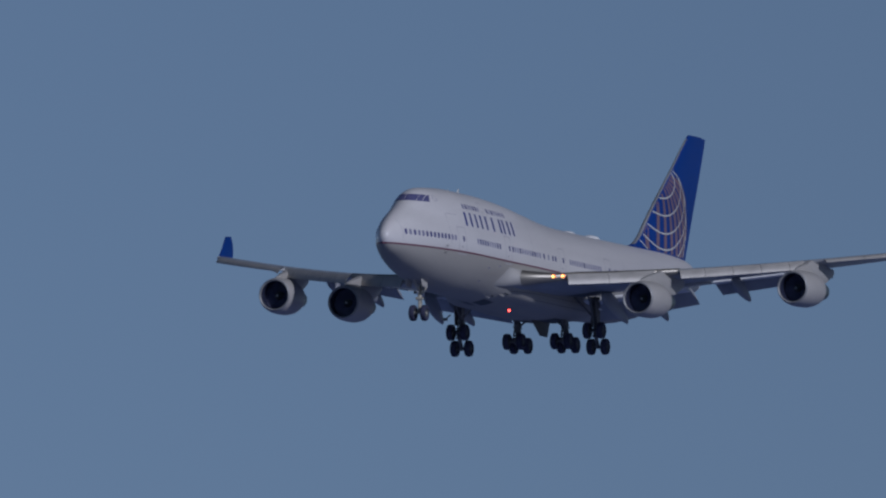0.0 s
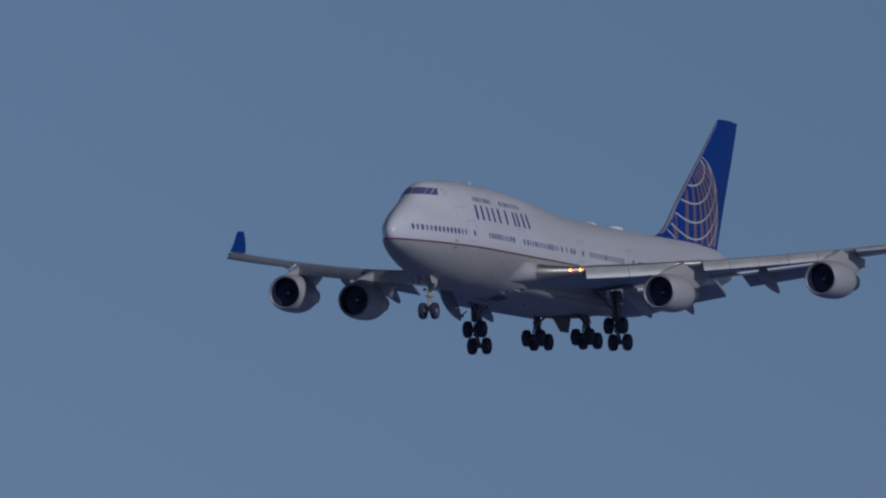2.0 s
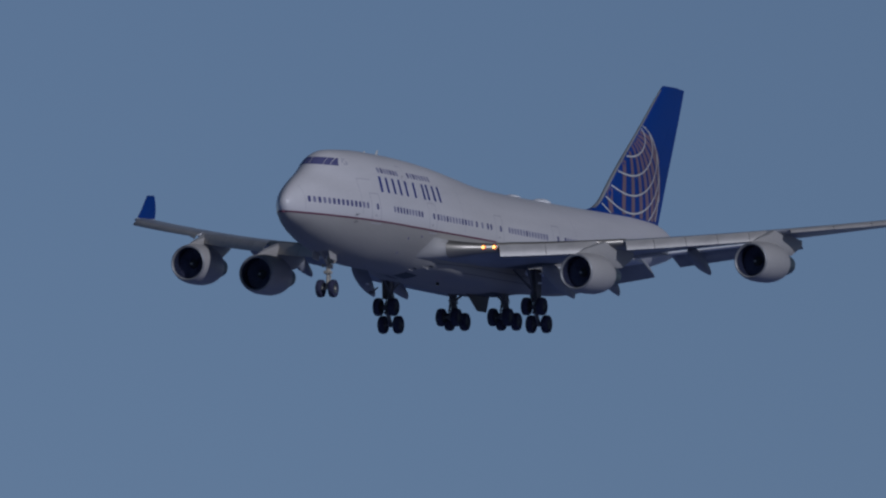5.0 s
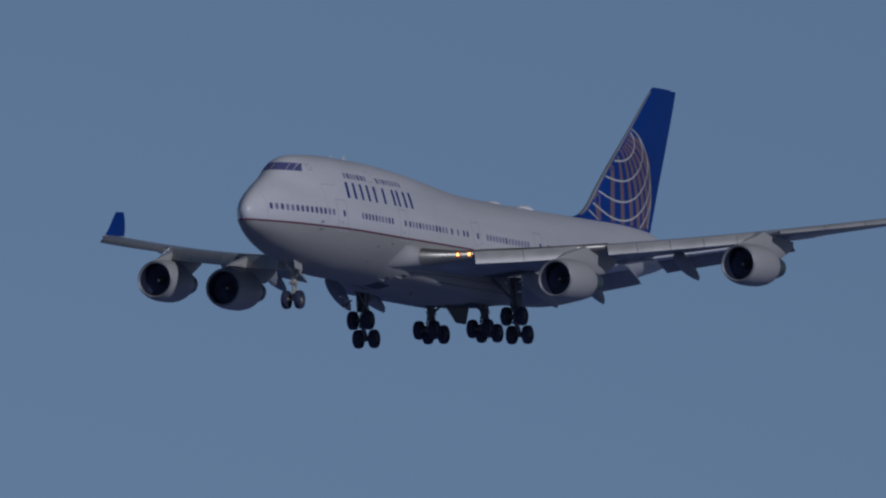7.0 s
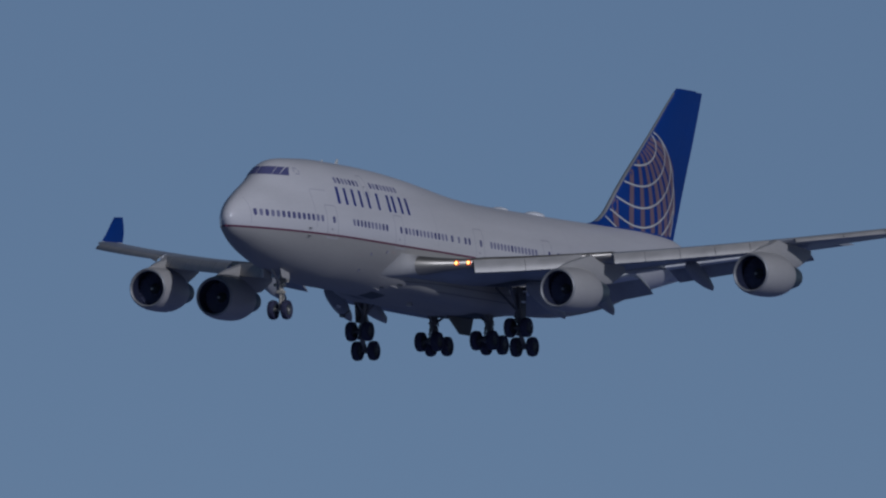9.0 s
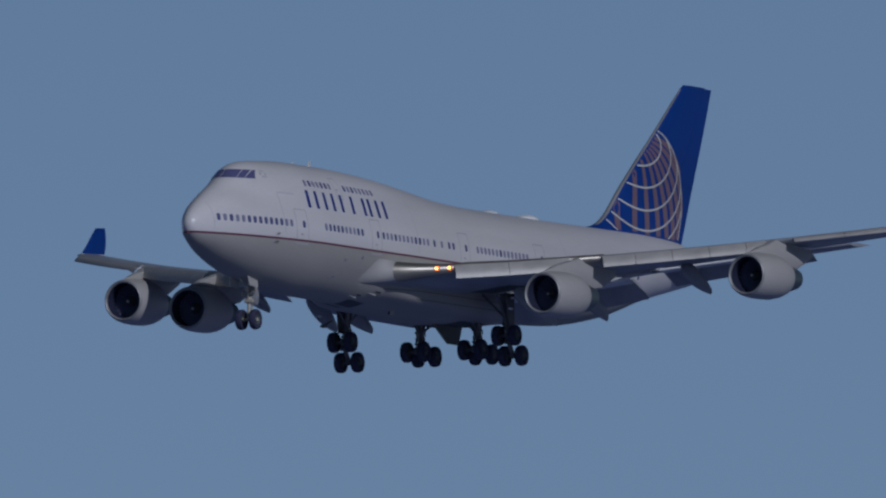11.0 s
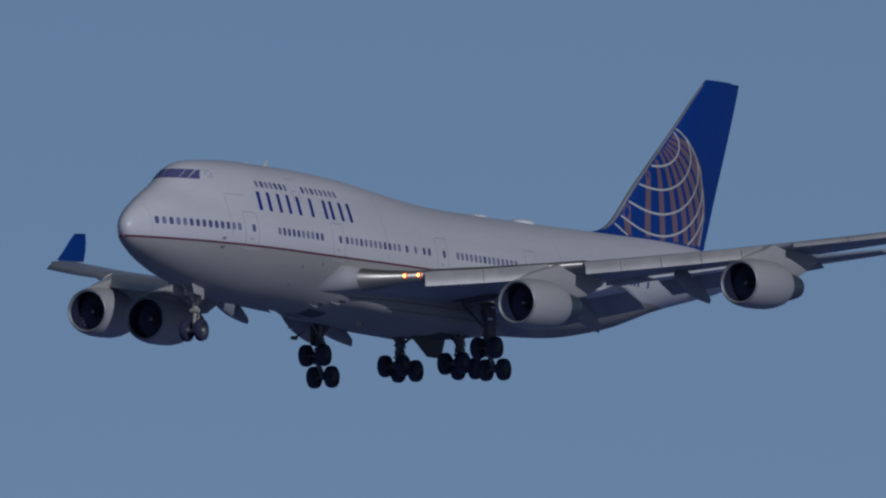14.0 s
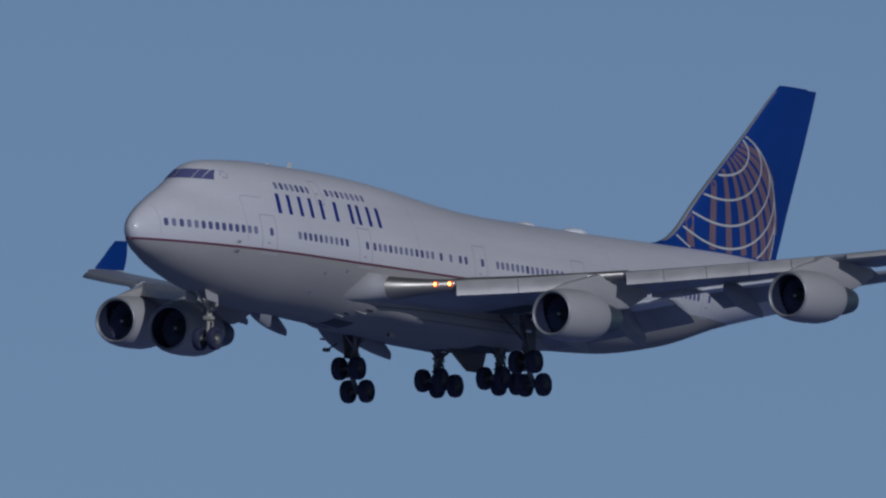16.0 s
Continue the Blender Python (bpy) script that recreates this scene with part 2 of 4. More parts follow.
def outline(x, a):
    """Point (y, z) of the skin at station x and angle a above the horizontal, right side."""
    top, low, w, zc = (table(x, MAIN, k) for k in (1, 2, 3, 4))
    c, s = math.cos(a), math.sin(a)
    h = (top - zc) if s >= 0 else (zc - low)
    r1 = 1 / math.sqrt((c / w) ** 2 + (s / h) ** 2)
    ut, uw = table(x, DECK, 1), table(x, DECK, 2)
    uh = min(2.5, max(0.05, (ut - zc) * 0.62 + 0.02))
    k = ut - uh - zc
    A, B, C = (c / uw) ** 2 + (s / uh) ** 2, -s * k / uh ** 2, (k / uh) ** 2 - 1
    D = B * B - A * C
    r2 = max(0.0, (-B + math.sqrt(D)) / A) if D > 0 else 0.0
    r = (r1 ** 12 + r2 ** 12) ** (1 / 12)
    if 16.5 < x < 44:                 # swell of the wing box and its fairing
        deg = math.degrees(a)
        g = min(1.0, (x - 16.5) / 7.5, (44 - x) / 8)
        r *= 1 + g * g * (3 - 2 * g) * (0.06 * math.exp(-((deg + 55) / 20) ** 2) + 0.08 * math.exp(-((deg + 90) / 25) ** 2))
        g = max(0.0, min(1.0, (x - 18.8) / 6.5, (44 - x) / 8))
        r *= 1 + g * g * (3 - 2 * g) * 0.38 * math.exp(-((deg + 38) / 18) ** 2)
        g = max(0.0, min(1.0, (x - 27.5) / 4, (40 - x) / 5))
        r *= 1 + 0.085 * g * g * (3 - 2 * g) * math.exp(-((deg + 68) / 18) ** 2)
    return r * c, zc + r * s


def half_width(x, z):
    lo, hi = -math.pi / 2, math.pi / 2
    for _ in range(28):
        m = (lo + hi) / 2
        if outline(x, m)[1] < z:
            lo = m
        else:
            hi = m
    return max(0.0, outline(x, lo)[0])


def skin(x, z, side=-1, off=0.0):
    """Point on the flank at station x and height z, off metres outside it."""
    e = 0.04
    y = half_width(x, z)
    dx, dz = (half_width(x + e, z) - half_width(x - e, z)) / (2 * e), (half_width(x, z + e) - half_width(x, z - e)) / (2 * e)
    n = Vector((-dx, 1, -dz)).normalized()
    p = Vector((x, y, z)) + n * off
    return Vector((p.x, p.y * side, p.z)), Vector((n.x, n.y * side, n.z))


def patch(bm, x0, x1, z0, z1, side=-1, off=0.012, nx=2, nz=2, lean=0.0):
    """A sheet that follows the flank."""
    g = [[bm.verts.new(skin(x0 + (x1 - x0) * i / nx + lean * j / nz, z0 + (z1 - z0) * j / nz, side, off)[0]) for i in range(nx + 1)] for j in range(nz + 1)]
    for a, b in zip(g, g[1:]):
        for i in range(nx):
            bm.faces.new((a[i], a[i + 1], b[i + 1], b[i]) if side < 0 else (a[i + 1], a[i], b[i], b[i + 1]))
    return bm


def on_skin(x, z, side=-1, off=0.0):
    """Pose of a small plate on the flank: its x aft, its y up, its z outward."""
    p, n = skin(x, z, side, off)
    up = (Vector((0, 0, 1)) - n * n.z).normalized()
    m = Matrix((up.cross(n), up, n)).transposed().to_4x4()
    m.translation = p
    return m


bm = bmesh.new()
stations = [0.5] + [0.5 + 0.03 * 1.42 ** k for k in range(0, 13)]
stations += [2.4 + 0.3 * i for i in range(24)] + [9.6 + 0.5 * i for i in range(120)] + [69.15, 69.3]
stations = sorted({round(s, 3) for s in stations if s <= 69.3})
rings = []
for x in stations:
    ring = [outline(x, -math.pi / 2 + math.pi * i / 60) for i in range(61)]
    rings.append([Vector((x, y, z)) for y, z in ring] + [Vector((x, -y, z)) for y, z in reversed(ring[1:-1])])
loft(bm, rings)
fuselage = part("fuselage", bm, M_BODY, plane, "white upper and grey lower painted aluminium body")

def nose_x(y, z, lo=2.5, hi=9.0):
    for _ in range(26):
        m = (lo + hi) / 2
        if half_width(m, z) < abs(y):
            lo = m
        else:
            hi = m
    return lo


# thin line between the two colours
bm = bmesh.new()
arc = []
for i in range(-12, 13):
    y = 0.8 * i / 12
    pts = [Vector((nose_x(y, z, 0.5, 3.0) - 0.015, y, z)) for z in (LINE_Z - 0.08, LINE_Z + 0.035)]
    arc.append([bm.verts.new(p) for p in pts])
for a, b in zip(arc, arc[1:]):
    bm.faces.new((a[0], b[0], b[1], a[1]))
part("cheat_line", bm, M_LINE, fuselage, "thin dark red line")
for side in (-1, 1):
    bm = bmesh.new()
    patch(bm, 1.3, 30.0, LINE_Z - 0.08, LINE_Z + 0.035, side, 0.012, 120, 1)
    patch(bm, 38.0, 50.0, LINE_Z - 0.08, LINE_Z + 0.035, side, 0.012, 30, 1)
    part("cheat_line", bm, M_LINE, fuselage, "thin dark red line")


# ---- cabin windows ----
def pane_mesh():
    bm = bmesh.new()
    pts = []
    for cx, cy, a0 in ((1, 1, 0), (-1, 1, 90), (-1, -1, 180), (1, -1, 270)):
        for k in range(3):
            a = radians(a0 + 45 * k)
            pts.append((cx * 0.045 + 0.095 * math.cos(a), cy * 0.11 + 0.095 * math.sin(a)))
    loft(bm, [[Vector((x * 1.08, y * 1.08, -0.02)) for x, y in pts], [Vector((x, y, 0.012)) for x, y in pts]])
    return bm


first_pane = {}


def cabin_window(x, z, side, mat=None):
    mat = mat or M_GLASS
    m = on_skin(x, z, side)
    if mat.name not in first_pane:
        ob = part("cabin_window", pane_mesh(), mat, fuselage, smooth=False)
        ob.matrix_basis = m
        first_pane[mat.name] = ob
    else:
        again(first_pane[mat.name], fuselage, m)


WIN_Z = 6.12
ROWS = [(2.32, 8.67, 14), (12.51, 17.22, 10), (20.02, 25.86, 12), (26.72, 26.72, 1), (27.7, 27.7, 1), (28.67, 29.25, 2), (32.48, 39.1, 14), (42.4, 54.0, 24)]
rng = random.Random(4)
for side in (-1, 1):
    for x0, x1, n in ROWS:
        for i in range(n):
            cabin_window(x0 + (x1 - x0) * i / max(1, n - 1), WIN_Z, side, M_SHADE if rng.random() < (0.2 if x0 < 5 else 0.65) else M_GLASS)
    for x0, x1, n in ((11.33, 14.44, 7), (16.37, 20.06, 8)):
        for i in range(n):
            cabin_window(x0 + (x1 - x0) * i / (n - 1), 8.7, side, M_SHADE if rng.random() < 0.75 else M_GLASS)


# ---- passenger doors: a leaf in its narrow joint, a small window, a handle ----
def passenger_door(x, z0, z1, w, side, window=True):
    bm = bmesh.new()
    t = 0.035
    patch(bm, x - w / 2, x + w / 2, z1 - t, z1 + t, side, 0.006, 2, 1)
    patch(bm, x - w / 2, x + w / 2, z0 - t, z0 + t, side, 0.006, 2, 1)
    patch(bm, x - w / 2 - t, x - w / 2 + t, z0, z1, side, 0.006, 1, 5)
    patch(bm, x + w / 2 - t, x + w / 2 + t, z0, z1, side, 0.006, 1, 5)
    part("cabin_door", bm, M_JOINT, fuselage)
    bm = bmesh.new()
    block(bm, (-0.12, -0.05, 0), (0.12, 0.05, 0.03), 0.01)
    h = part("door_handle", bm, M_JOINT, fuselage)
    h.matrix_basis = on_skin(x - 0.1, z0 + 0.55, side)
    if window:
        cabin_window(x + 0.18, WIN_Z, side)


for side in (-1, 1):
    for x in (9.8, 19.1, 30.75, 40.9, 55.2):
        passenger_door(x, 4.95 if x < 50 else 5.1, 7.0, 1.25, side)
    passenger_door(15.4, 8.0, 9.25, 0.75, side, False)

# ---- flight deck windows ----
def flight_pane(y0, y1, z0, z1, side, cut=0.0):
    bm = bmesh.new()
    g = []
    for j in range(4):
        z = z0 + (z1 - z0) * j / 3
        row = []
        for i in range(5):
            y = y0 + (y1 - cut * j / 3 - y0) * i / 4
            x = nose_x(y, z)
            p, n = skin(x, z, side, 0.02) if y > 0.05 else (Vector((x - 0.02, y * side, z)), None)
            row.append(bm.verts.new(p))
        g.append(row)
    for a, b in zip(g, g[1:]):
        for i in range(4):
            bm.faces.new((a[i], a[i + 1], b[i + 1], b[i]))
    part("flight_deck_window", bm, M_GLASS, fuselage, smooth=False)


for side in (-1, 1):
    flight_pane(0.015, 0.8, 8.66, 9.2, side)
    flight_pane(0.82, 1.1, 8.66, 9.2, side, 0.03)
    flight_pane(1.112, 1.43, 8.66, 9.2, side, 0.24)

# ---- airline title as plain upright bars, small round mark by the flight deck ----
for x, strokes in ((10.95, (0, 1.0)), (13.05, (0, 1.05)), (15.2, (0,)), (16.6, (0,)), (18.15, (0, 0.75)), (19.95, (0, 0.95))):
    for k in strokes:
        bm = bmesh.new()
        patch(bm, x + k, x + k + 0.32, 7.2, 8.25, -1, 0.014, 1, 4)
        part("title_bar", bm, M_LETTER, fuselage)
for k in range(6):
    bm = bmesh.new()
    a = k * math.tau / 6
    block(bm, (-0.07, -0.03, -0.02), (0.07, 0.03, 0.01))
    o = part("round_mark", bm, M_SHADE, fuselage, smooth=False)
    o.matrix_basis = on_skin(7.5 + 0.22 * math.cos(a), 9.0 + 0.2 * math.sin(a), -1) @ pose(0, 0, 0, 0, 0, math.degrees(a) + 90)

# ---- domes and blades on the crown ----
def crown(x):
    return outline(x, math.pi / 2)[1]


for x, l, w, h in ((45.4, 1.5, 0.7, 0.32), (40.3, 1.2, 0.6, 0.24)):
    bm = bmesh.new()
    bmesh.ops.create_uvsphere(bm, u_segments=20, v_segments=10, radius=1)
    for v in bm.verts:
        v.co = Vector((x + v.co.x * l / 2 * 1.3, v.co.y * w, crown(x) - 0.08 + v.co.z * h))
    part("antenna_dome", bm, M_WHITE, fuselage, "white antenna dome")
for x, h in ((16.4, 0.36), (14.2, 0.14), (26.5, 0.12)):
    bm = bmesh.new()
    z = crown(x)
    loft(bm, [[Vector((x + dx - 0.25, dy, z - 0.05)) for dx, dy in ((0, 0), (0.15, 0.03), (0.5, 0), (0.15, -0.03))],
              [Vector((x + dx * 0.55 + 0.05, dy * 0.5, z + h)) for dx, dy in ((0, 0), (0.15, 0.03), (0.5, 0), (0.15, -0.03))]])
    part("blade_antenna", bm, M_PALE, fuselage)


# ---- wings ----
def wing_le(y):
    y = abs(y)
    return 17.05 + 0.905 * y + 0.0095 * max(0, y - 22) ** 2, 4.02 + 0.075 * (y - 3.25) + 0.00215 * (y - 3.25) ** 2 + 0.016 * max(0, y - 9) - 0.07 * max(0, 1 - y / 14)


def wing_te(y):
    y = abs(y)
    return 34.6 + (y - 3.25) * 0.37 if y < 12.6 else 38.06 + (y - 12.6) * 0.615


def wing_twist(y):
    return 2.0 - 5.0 * abs(y) / 31


def foil(c0, c1, thick, camber=0.02, n=14, over=1.0, under=1.0):
    """Closed airfoil outline between the chord fractions c0 and c1: (along, up) in chords."""
    up, lo = [], []
    for i in range(n + 1):
        u = c0 + (c1 - c0) * (1 - math.cos(math.pi * i / n)) / 2
        t = thick * 5 * (0.2969 * math.sqrt(max(0, u)) - 0.126 * u - 0.3516 * u * u + 0.2843 * u ** 3 - 0.1015 * u ** 4)
        m = camber * (1 - (2 * u - 0.9) ** 2)
        up.append((u, m + t * over))
        lo.append((u, m - t * under))
    return up + lo[::-1][(0 if c1 < 0.99 else 1):-1]


def wing_point(y, u, w):
    """Point of the wing at span y, chord fraction u and height w in chords."""
    x0, z0 = wing_le(y)
    c = wing_te(y) - x0
    a = radians(wing_twist(y))
    return Vector((x0 + c * (u * math.cos(a) + w * math.sin(a)), y, z0 + c * (w * math.cos(a) - u * math.sin(a))))


def thick_at(y):
    return 0.112 - 0.03 * min(1, abs(y) / 14) - 0.018 * max(0, min(1, (abs(y) - 14) / 12))


def wing_piece(name, y0, y1, c0, c1, parent, side, mat=None, label="", n=10, lift=0.0):
    bm = bmesh.new()
    rings = []
    for i in range(n + 1):
        y = y0 + (y1 - y0) * (i / n) ** (1.6 if n > 20 else 1)
        rings.append([wing_point(y, u, w) + Vector((0, 0, lift)) for u, w in foil(c0, c1, thick_at(y), 0.012, 14, 0.62, 1.15)])
    loft(bm, rings)
    if side < 0:
        mirrored(bm)
    return part(name, bm, mat or M_WING, parent, label)


def flap(y0, y1, parent, side, long0, long1, drop=20.0, start=0.92):
    """A lowered trailing-edge flap in two elements, run out behind the wing."""
    for k in range(2):
        bm = bmesh.new()
        rings = []
        for i in range(7):
            y = y0 + (y1 - y0) * i / 6
            long = long0 + (long1 - long0) * i / 6
            o = wing_point(y, start, 0.006)
            a0, a1 = radians(drop - 9 + wing_twist(y)), radians(drop + 4 + wing_twist(y))
            if k == 0:
                o = o + Vector((0.06 * long, 0, -(0.1 if y1 < 12 else 0.07) * long))
                c, a = long * 0.36, a0
            else:
                o = o + Vector((long * 0.34 * math.cos(a0), 0, -long * 0.34 * math.sin(a0) - 0.13))
                c, a = long * 0.76, a1
            rings.append([o + Vector((c * (u * math.cos(a) + w * math.sin(a)), 0, c * (w * math.cos(a) - u * math.sin(a)))) for u, w in foil(0, 1, 0.25 if k == 0 else 0.12, 0.03, 8)])
        loft(bm, rings)
        if side < 0:
            mirrored(bm)
        if k == 0:
            part("flap", bm, M_WHITE, parent, "lowered slotted flap")
        else:
            part("aft_flap", bm, M_WING, parent)


def canoe(y, tip, parent, side, deep=0.62, start=0.68):
    """Flap track fairing: a slim boat hull under the wing, drooped towards its blunt tail."""
    bm = bmesh.new()
    o = wing_point(y, start, -0.045)
    rings = []
    for i in range(17):
        u = i / 16
        r = math.sqrt(min(1.0, u / 0.42 * (2 - u / 0.42))) if u < 0.42 else 1 - 0.68 * ((u - 0.42) / 0.58) ** 1.8
        r = max(0.03, r)
        cx = o.x + (tip[0] - o.x) * u
        cz = o.z + (tip[1] + deep * 0.3 - o.z) * (0.45 * u + 0.55 * u ** 1.7)
        rings.append([Vector((cx, y + 0.3 * r * math.cos(a), cz + deep * r * math.sin(a))) for a in (k * math.tau / 14 for k in range(14))])
    loft(bm, rings)
    if side < 0:
        mirrored(bm)
    return part("flap_track_fairing", bm, M_WING, parent)


def krueger(y0, y1, parent, side, fall=0.64, head=0.17, reach=0.4):
    """A drooped leading-edge panel: a curved thin plate with a rounded nose, one joint at its ends."""
    bm = bmesh.new()
    rings = []
    for i in range(5):
        y = y0 + (y1 - y0) * i / 4
        x0, z0 = wing_le(y)
        fx, fy = -0.74, 0.67          # forward, square to the swept edge
        front, rear = [], []
        for k in range(-1, 7):
            u = max(0, k / 6)
            ahead = reach * u + 0.1 + 0.05 * math.sin(math.pi * u) - (0.35 if k < 0 and y < 21.5 else 0)
            up = head - (0.07 if k < 0 and y < 21.5 else 0.02 if k < 0 else 0) - (fall if y < 21.6 else 0.26 + 0.012 * (y - 22)) * u + 0.04 * math.sin(math.pi * u)
            front.append(Vector((x0 + fx * ahead, y + fy * ahead, z0 + up)))
            rear.append(Vector((x0 + fx * (ahead - 0.05), y + fy * (ahead - 0.05), z0 + up - 0.03)))
        rings.append(front + rear[::-1])
    loft(bm, rings)
    for f in list(bm.faces)[-2:]:      # dark seals at both ends
        f.material_index = 1
    if side < 0:
        mirrored(bm)
    return part("leading_edge_flap", bm, [M_LEADING, M_WELL], parent, "lowered pale leading-edge flap panel")


def gear_bay_shade(parent, side):
    """Dark sheet on the wing's underside round the strut, for an open bay's shade."""
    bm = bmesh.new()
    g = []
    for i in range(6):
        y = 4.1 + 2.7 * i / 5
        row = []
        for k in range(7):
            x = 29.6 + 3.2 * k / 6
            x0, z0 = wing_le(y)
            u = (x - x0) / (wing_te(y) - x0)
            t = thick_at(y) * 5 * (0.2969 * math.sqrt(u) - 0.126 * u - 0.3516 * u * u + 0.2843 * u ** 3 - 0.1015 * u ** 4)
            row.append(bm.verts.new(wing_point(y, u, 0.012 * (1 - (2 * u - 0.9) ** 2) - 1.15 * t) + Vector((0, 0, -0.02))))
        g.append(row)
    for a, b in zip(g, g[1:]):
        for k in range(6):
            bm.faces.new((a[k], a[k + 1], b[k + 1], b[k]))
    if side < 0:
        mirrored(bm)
    part("gear_bay_shade", bm, M_WELL, parent)


def winglet(parent, side):
    bm = bmesh.new()
    rings = []
    for u in (0.0, 0.14, 0.35, 0.5, 0.75, 1.0):
        y = 30.3 + 0.3 * u + 0.45 * u * u
        c = 3.25 - 1.75 * u - 0.25 * u ** 6
        x0, z = 45.5 + 3.4 * u + 0.25 * u ** 6, 7.86 + 2.01 * u
        rings.append([Vector((x0 + c * a, y + c * b * 0.9, z + c * b * 0.3 + 0.1 * a)) for a, b in foil(0, 1, 0.09, 0, 8)])
    loft(bm, rings)
    per = len(rings[0])
    for i, f in enumerate(list(bm.faces)):
        f.material_index = 0 if i < per else 1
    if side < 0:
        mirrored(bm)
    return part("winglet", bm, [M_PALE, M_BLUE], parent, "dark blue winglet, white at its foot")


KRUEGERS = ((6.45, 8.9), (8.92, 11.7), (13.22, 14.7), (14.72, 16.4), (16.42, 18.1), (18.12, 19.8), (19.82, 20.75), (22.2, 24.3), (24.32, 26.3), (26.32, 28.0), (28.02, 29.45))


def edge_section(y, h, d, ahead=0.0):
    """Blunt leading-edge section at span y: h half height, d depth, run back into the wing."""
    x0, z0 = wing_le(y)
    x0 -= 0.16 * max(0.0, 4.9 - y) ** 2
    pts = [Vector((x0 - ahead + d * (1 - math.cos(a)), y, z0 + h * math.sin(a))) for a in (radians(-95 + 190 * k / 18) for k in range(19))]
    low, high = wing_point(y, 0.16, -0.03), wing_point(y, 0.16, 0.02)
    return [low] + pts + [high]


def leading_edge(parent, side):
    """Bright bare metal nose of the inner wing, stout at the root and slim past the engine."""
    bm = bmesh.new()
    rings = []
    for i in range(31):
        y = 3.72 + (13.15 - 3.72) * (i / 30) ** 1.4
        k = max(0.0, (6.5 - y) / 2.8)
        h = 0.3 + 0.08 * min(1.0, max(0.0, y - 6.0)) - 0.02 * max(0.0, y - 6.5) + 0.32 * k ** 1.5
        rings.append(edge_section(y, h, 0.35 + 0.45 * k, 0.02))
    inner = [v.copy() for v in rings[0]]
    loft(bm, rings)
    if side < 0:
        mirrored(bm)
    part("leading_edge", bm, M_BARE, parent, "polished bare metal leading edge")
    return inner


def root_fillet(parent, side, inner):
    """Painted fillet that flares from the flank to the wing's nose."""
    bm = bmesh.new()
    rings = []
    for i in range(15):
        s = i / 14
        ring = []
        for k, e in enumerate(inner):
            a = -1 + 2 * k / (len(inner) - 1)
            x, z = 18.1 + 1.1 * a, 3.95 + 0.85 * a
            if k in (0, len(inner) - 1):
                x += 2.6
            p = Vector((x, half_width(x, z) - 0.03, z))
            c = Vector((p.x + 0.8 * (e.x - p.x), p.y + 0.1, (p.z + e.z) / 2))
            ring.append(p * (1 - s) ** 2 + c * 2 * s * (1 - s) + e * s * s)
        rings.append(ring)
    loft(bm, rings)
    if side < 0:
        mirrored(bm)
    part("root_fillet", bm, M_FILLET, parent, "pale painted fillet at the wing root")


def wing(side):
    w = wing_piece("wing", 2.2, 30.15, 0.0, 0.8, plane, side, label="grey swept wing", n=40)
    for y0, y1, nm in ((11.0, 12.8, "aileron"), (20.4, 22.2, "trailing_edge"), (22.25, 29.9, "aileron"), (29.95, 30.15, "trailing_edge")):
        wing_piece(nm, y0, y1, 0.805, 1.0, w, side, n=4, lift=-0.16 if y0 == 11.0 else 0.0)
    wing_piece("trailing_edge", 2.6, 5.2, 0.79, 0.95, w, side, n=4)
    flap(3.3, 10.9, w, side, 4.2, 3.35, 19.0)
    flap(12.9, 20.3, w, side, 2.35, 1.65, 20.0, 0.9)
    for y, tip, deep, start in ((6.2, (37.0, 1.75), 0.75, 0.66), (9.1, (38.0, 2.0), 0.85, 0.76), (14.83, (40.4, 3.57), 0.6, 0.66), (18.9, (43.05, 4.5), 0.5, 0.62)):
        canoe(y, tip, w, side, deep, start)
    for y0, y1 in KRUEGERS:
        y0 = (22.0 if side < 0 else 21.55) if y0 == 22.2 else y0
        krueger(y0, y1, w, side, 0.8 if y0 < 12 else 0.66 if y0 < 20 else 0.42 if y0 < 26 else 0.33, 0.17 if y0 < 12 else 0.07 if y0 < 20 else 0.04)
    winglet(w, side)
    if side > 0:
        x0, z0 = wing_le(21.6)             # pale flap drive at the end of the outer panels
        bm = bmesh.new()
        block(bm, (x0 - 0.45, 21.34, z0 - 0.24), (x0 - 0.1, 21.66, z0 - 0.1), 0.04)
        tube(bm, (x0 - 0.3, 21.5, z0 - 0.1), (x0 + 0.1, 21.45, z0 + 0.05), 0.06)
        part("flap_drive", bm, M_WHITE, w)
    gear_bay_shade(w, side)
    root_end = leading_edge(w, side)
    root_fillet(w, side, root_end)
    for y in (5.68, 6.26):
        x0, z0 = wing_le(y)
        bm = bmesh.new()
        spun(bm, [(-0.16, 0.0), (-0.14, 0.05), (-0.1, 0.085), (-0.02, 0.095)], (x0 - 0.02, y * side, z0 + 0.04), 18)
        part("landing_lamp", bm, M_LAMP, w, "lit warm landing lamp")
        bm = bmesh.new()
        spun(bm, [(-0.08, 0.09), (-0.1, 0.12), (-0.07, 0.15), (0.03, 0.16)], (x0 - 0.02, y * side, z0 + 0.04), 18)
        part("lamp_rim", bm, M_AMBER, w, "amber edge of a lit lamp")
    return w


wing_left, wing_right = wing(-1), wing(1)


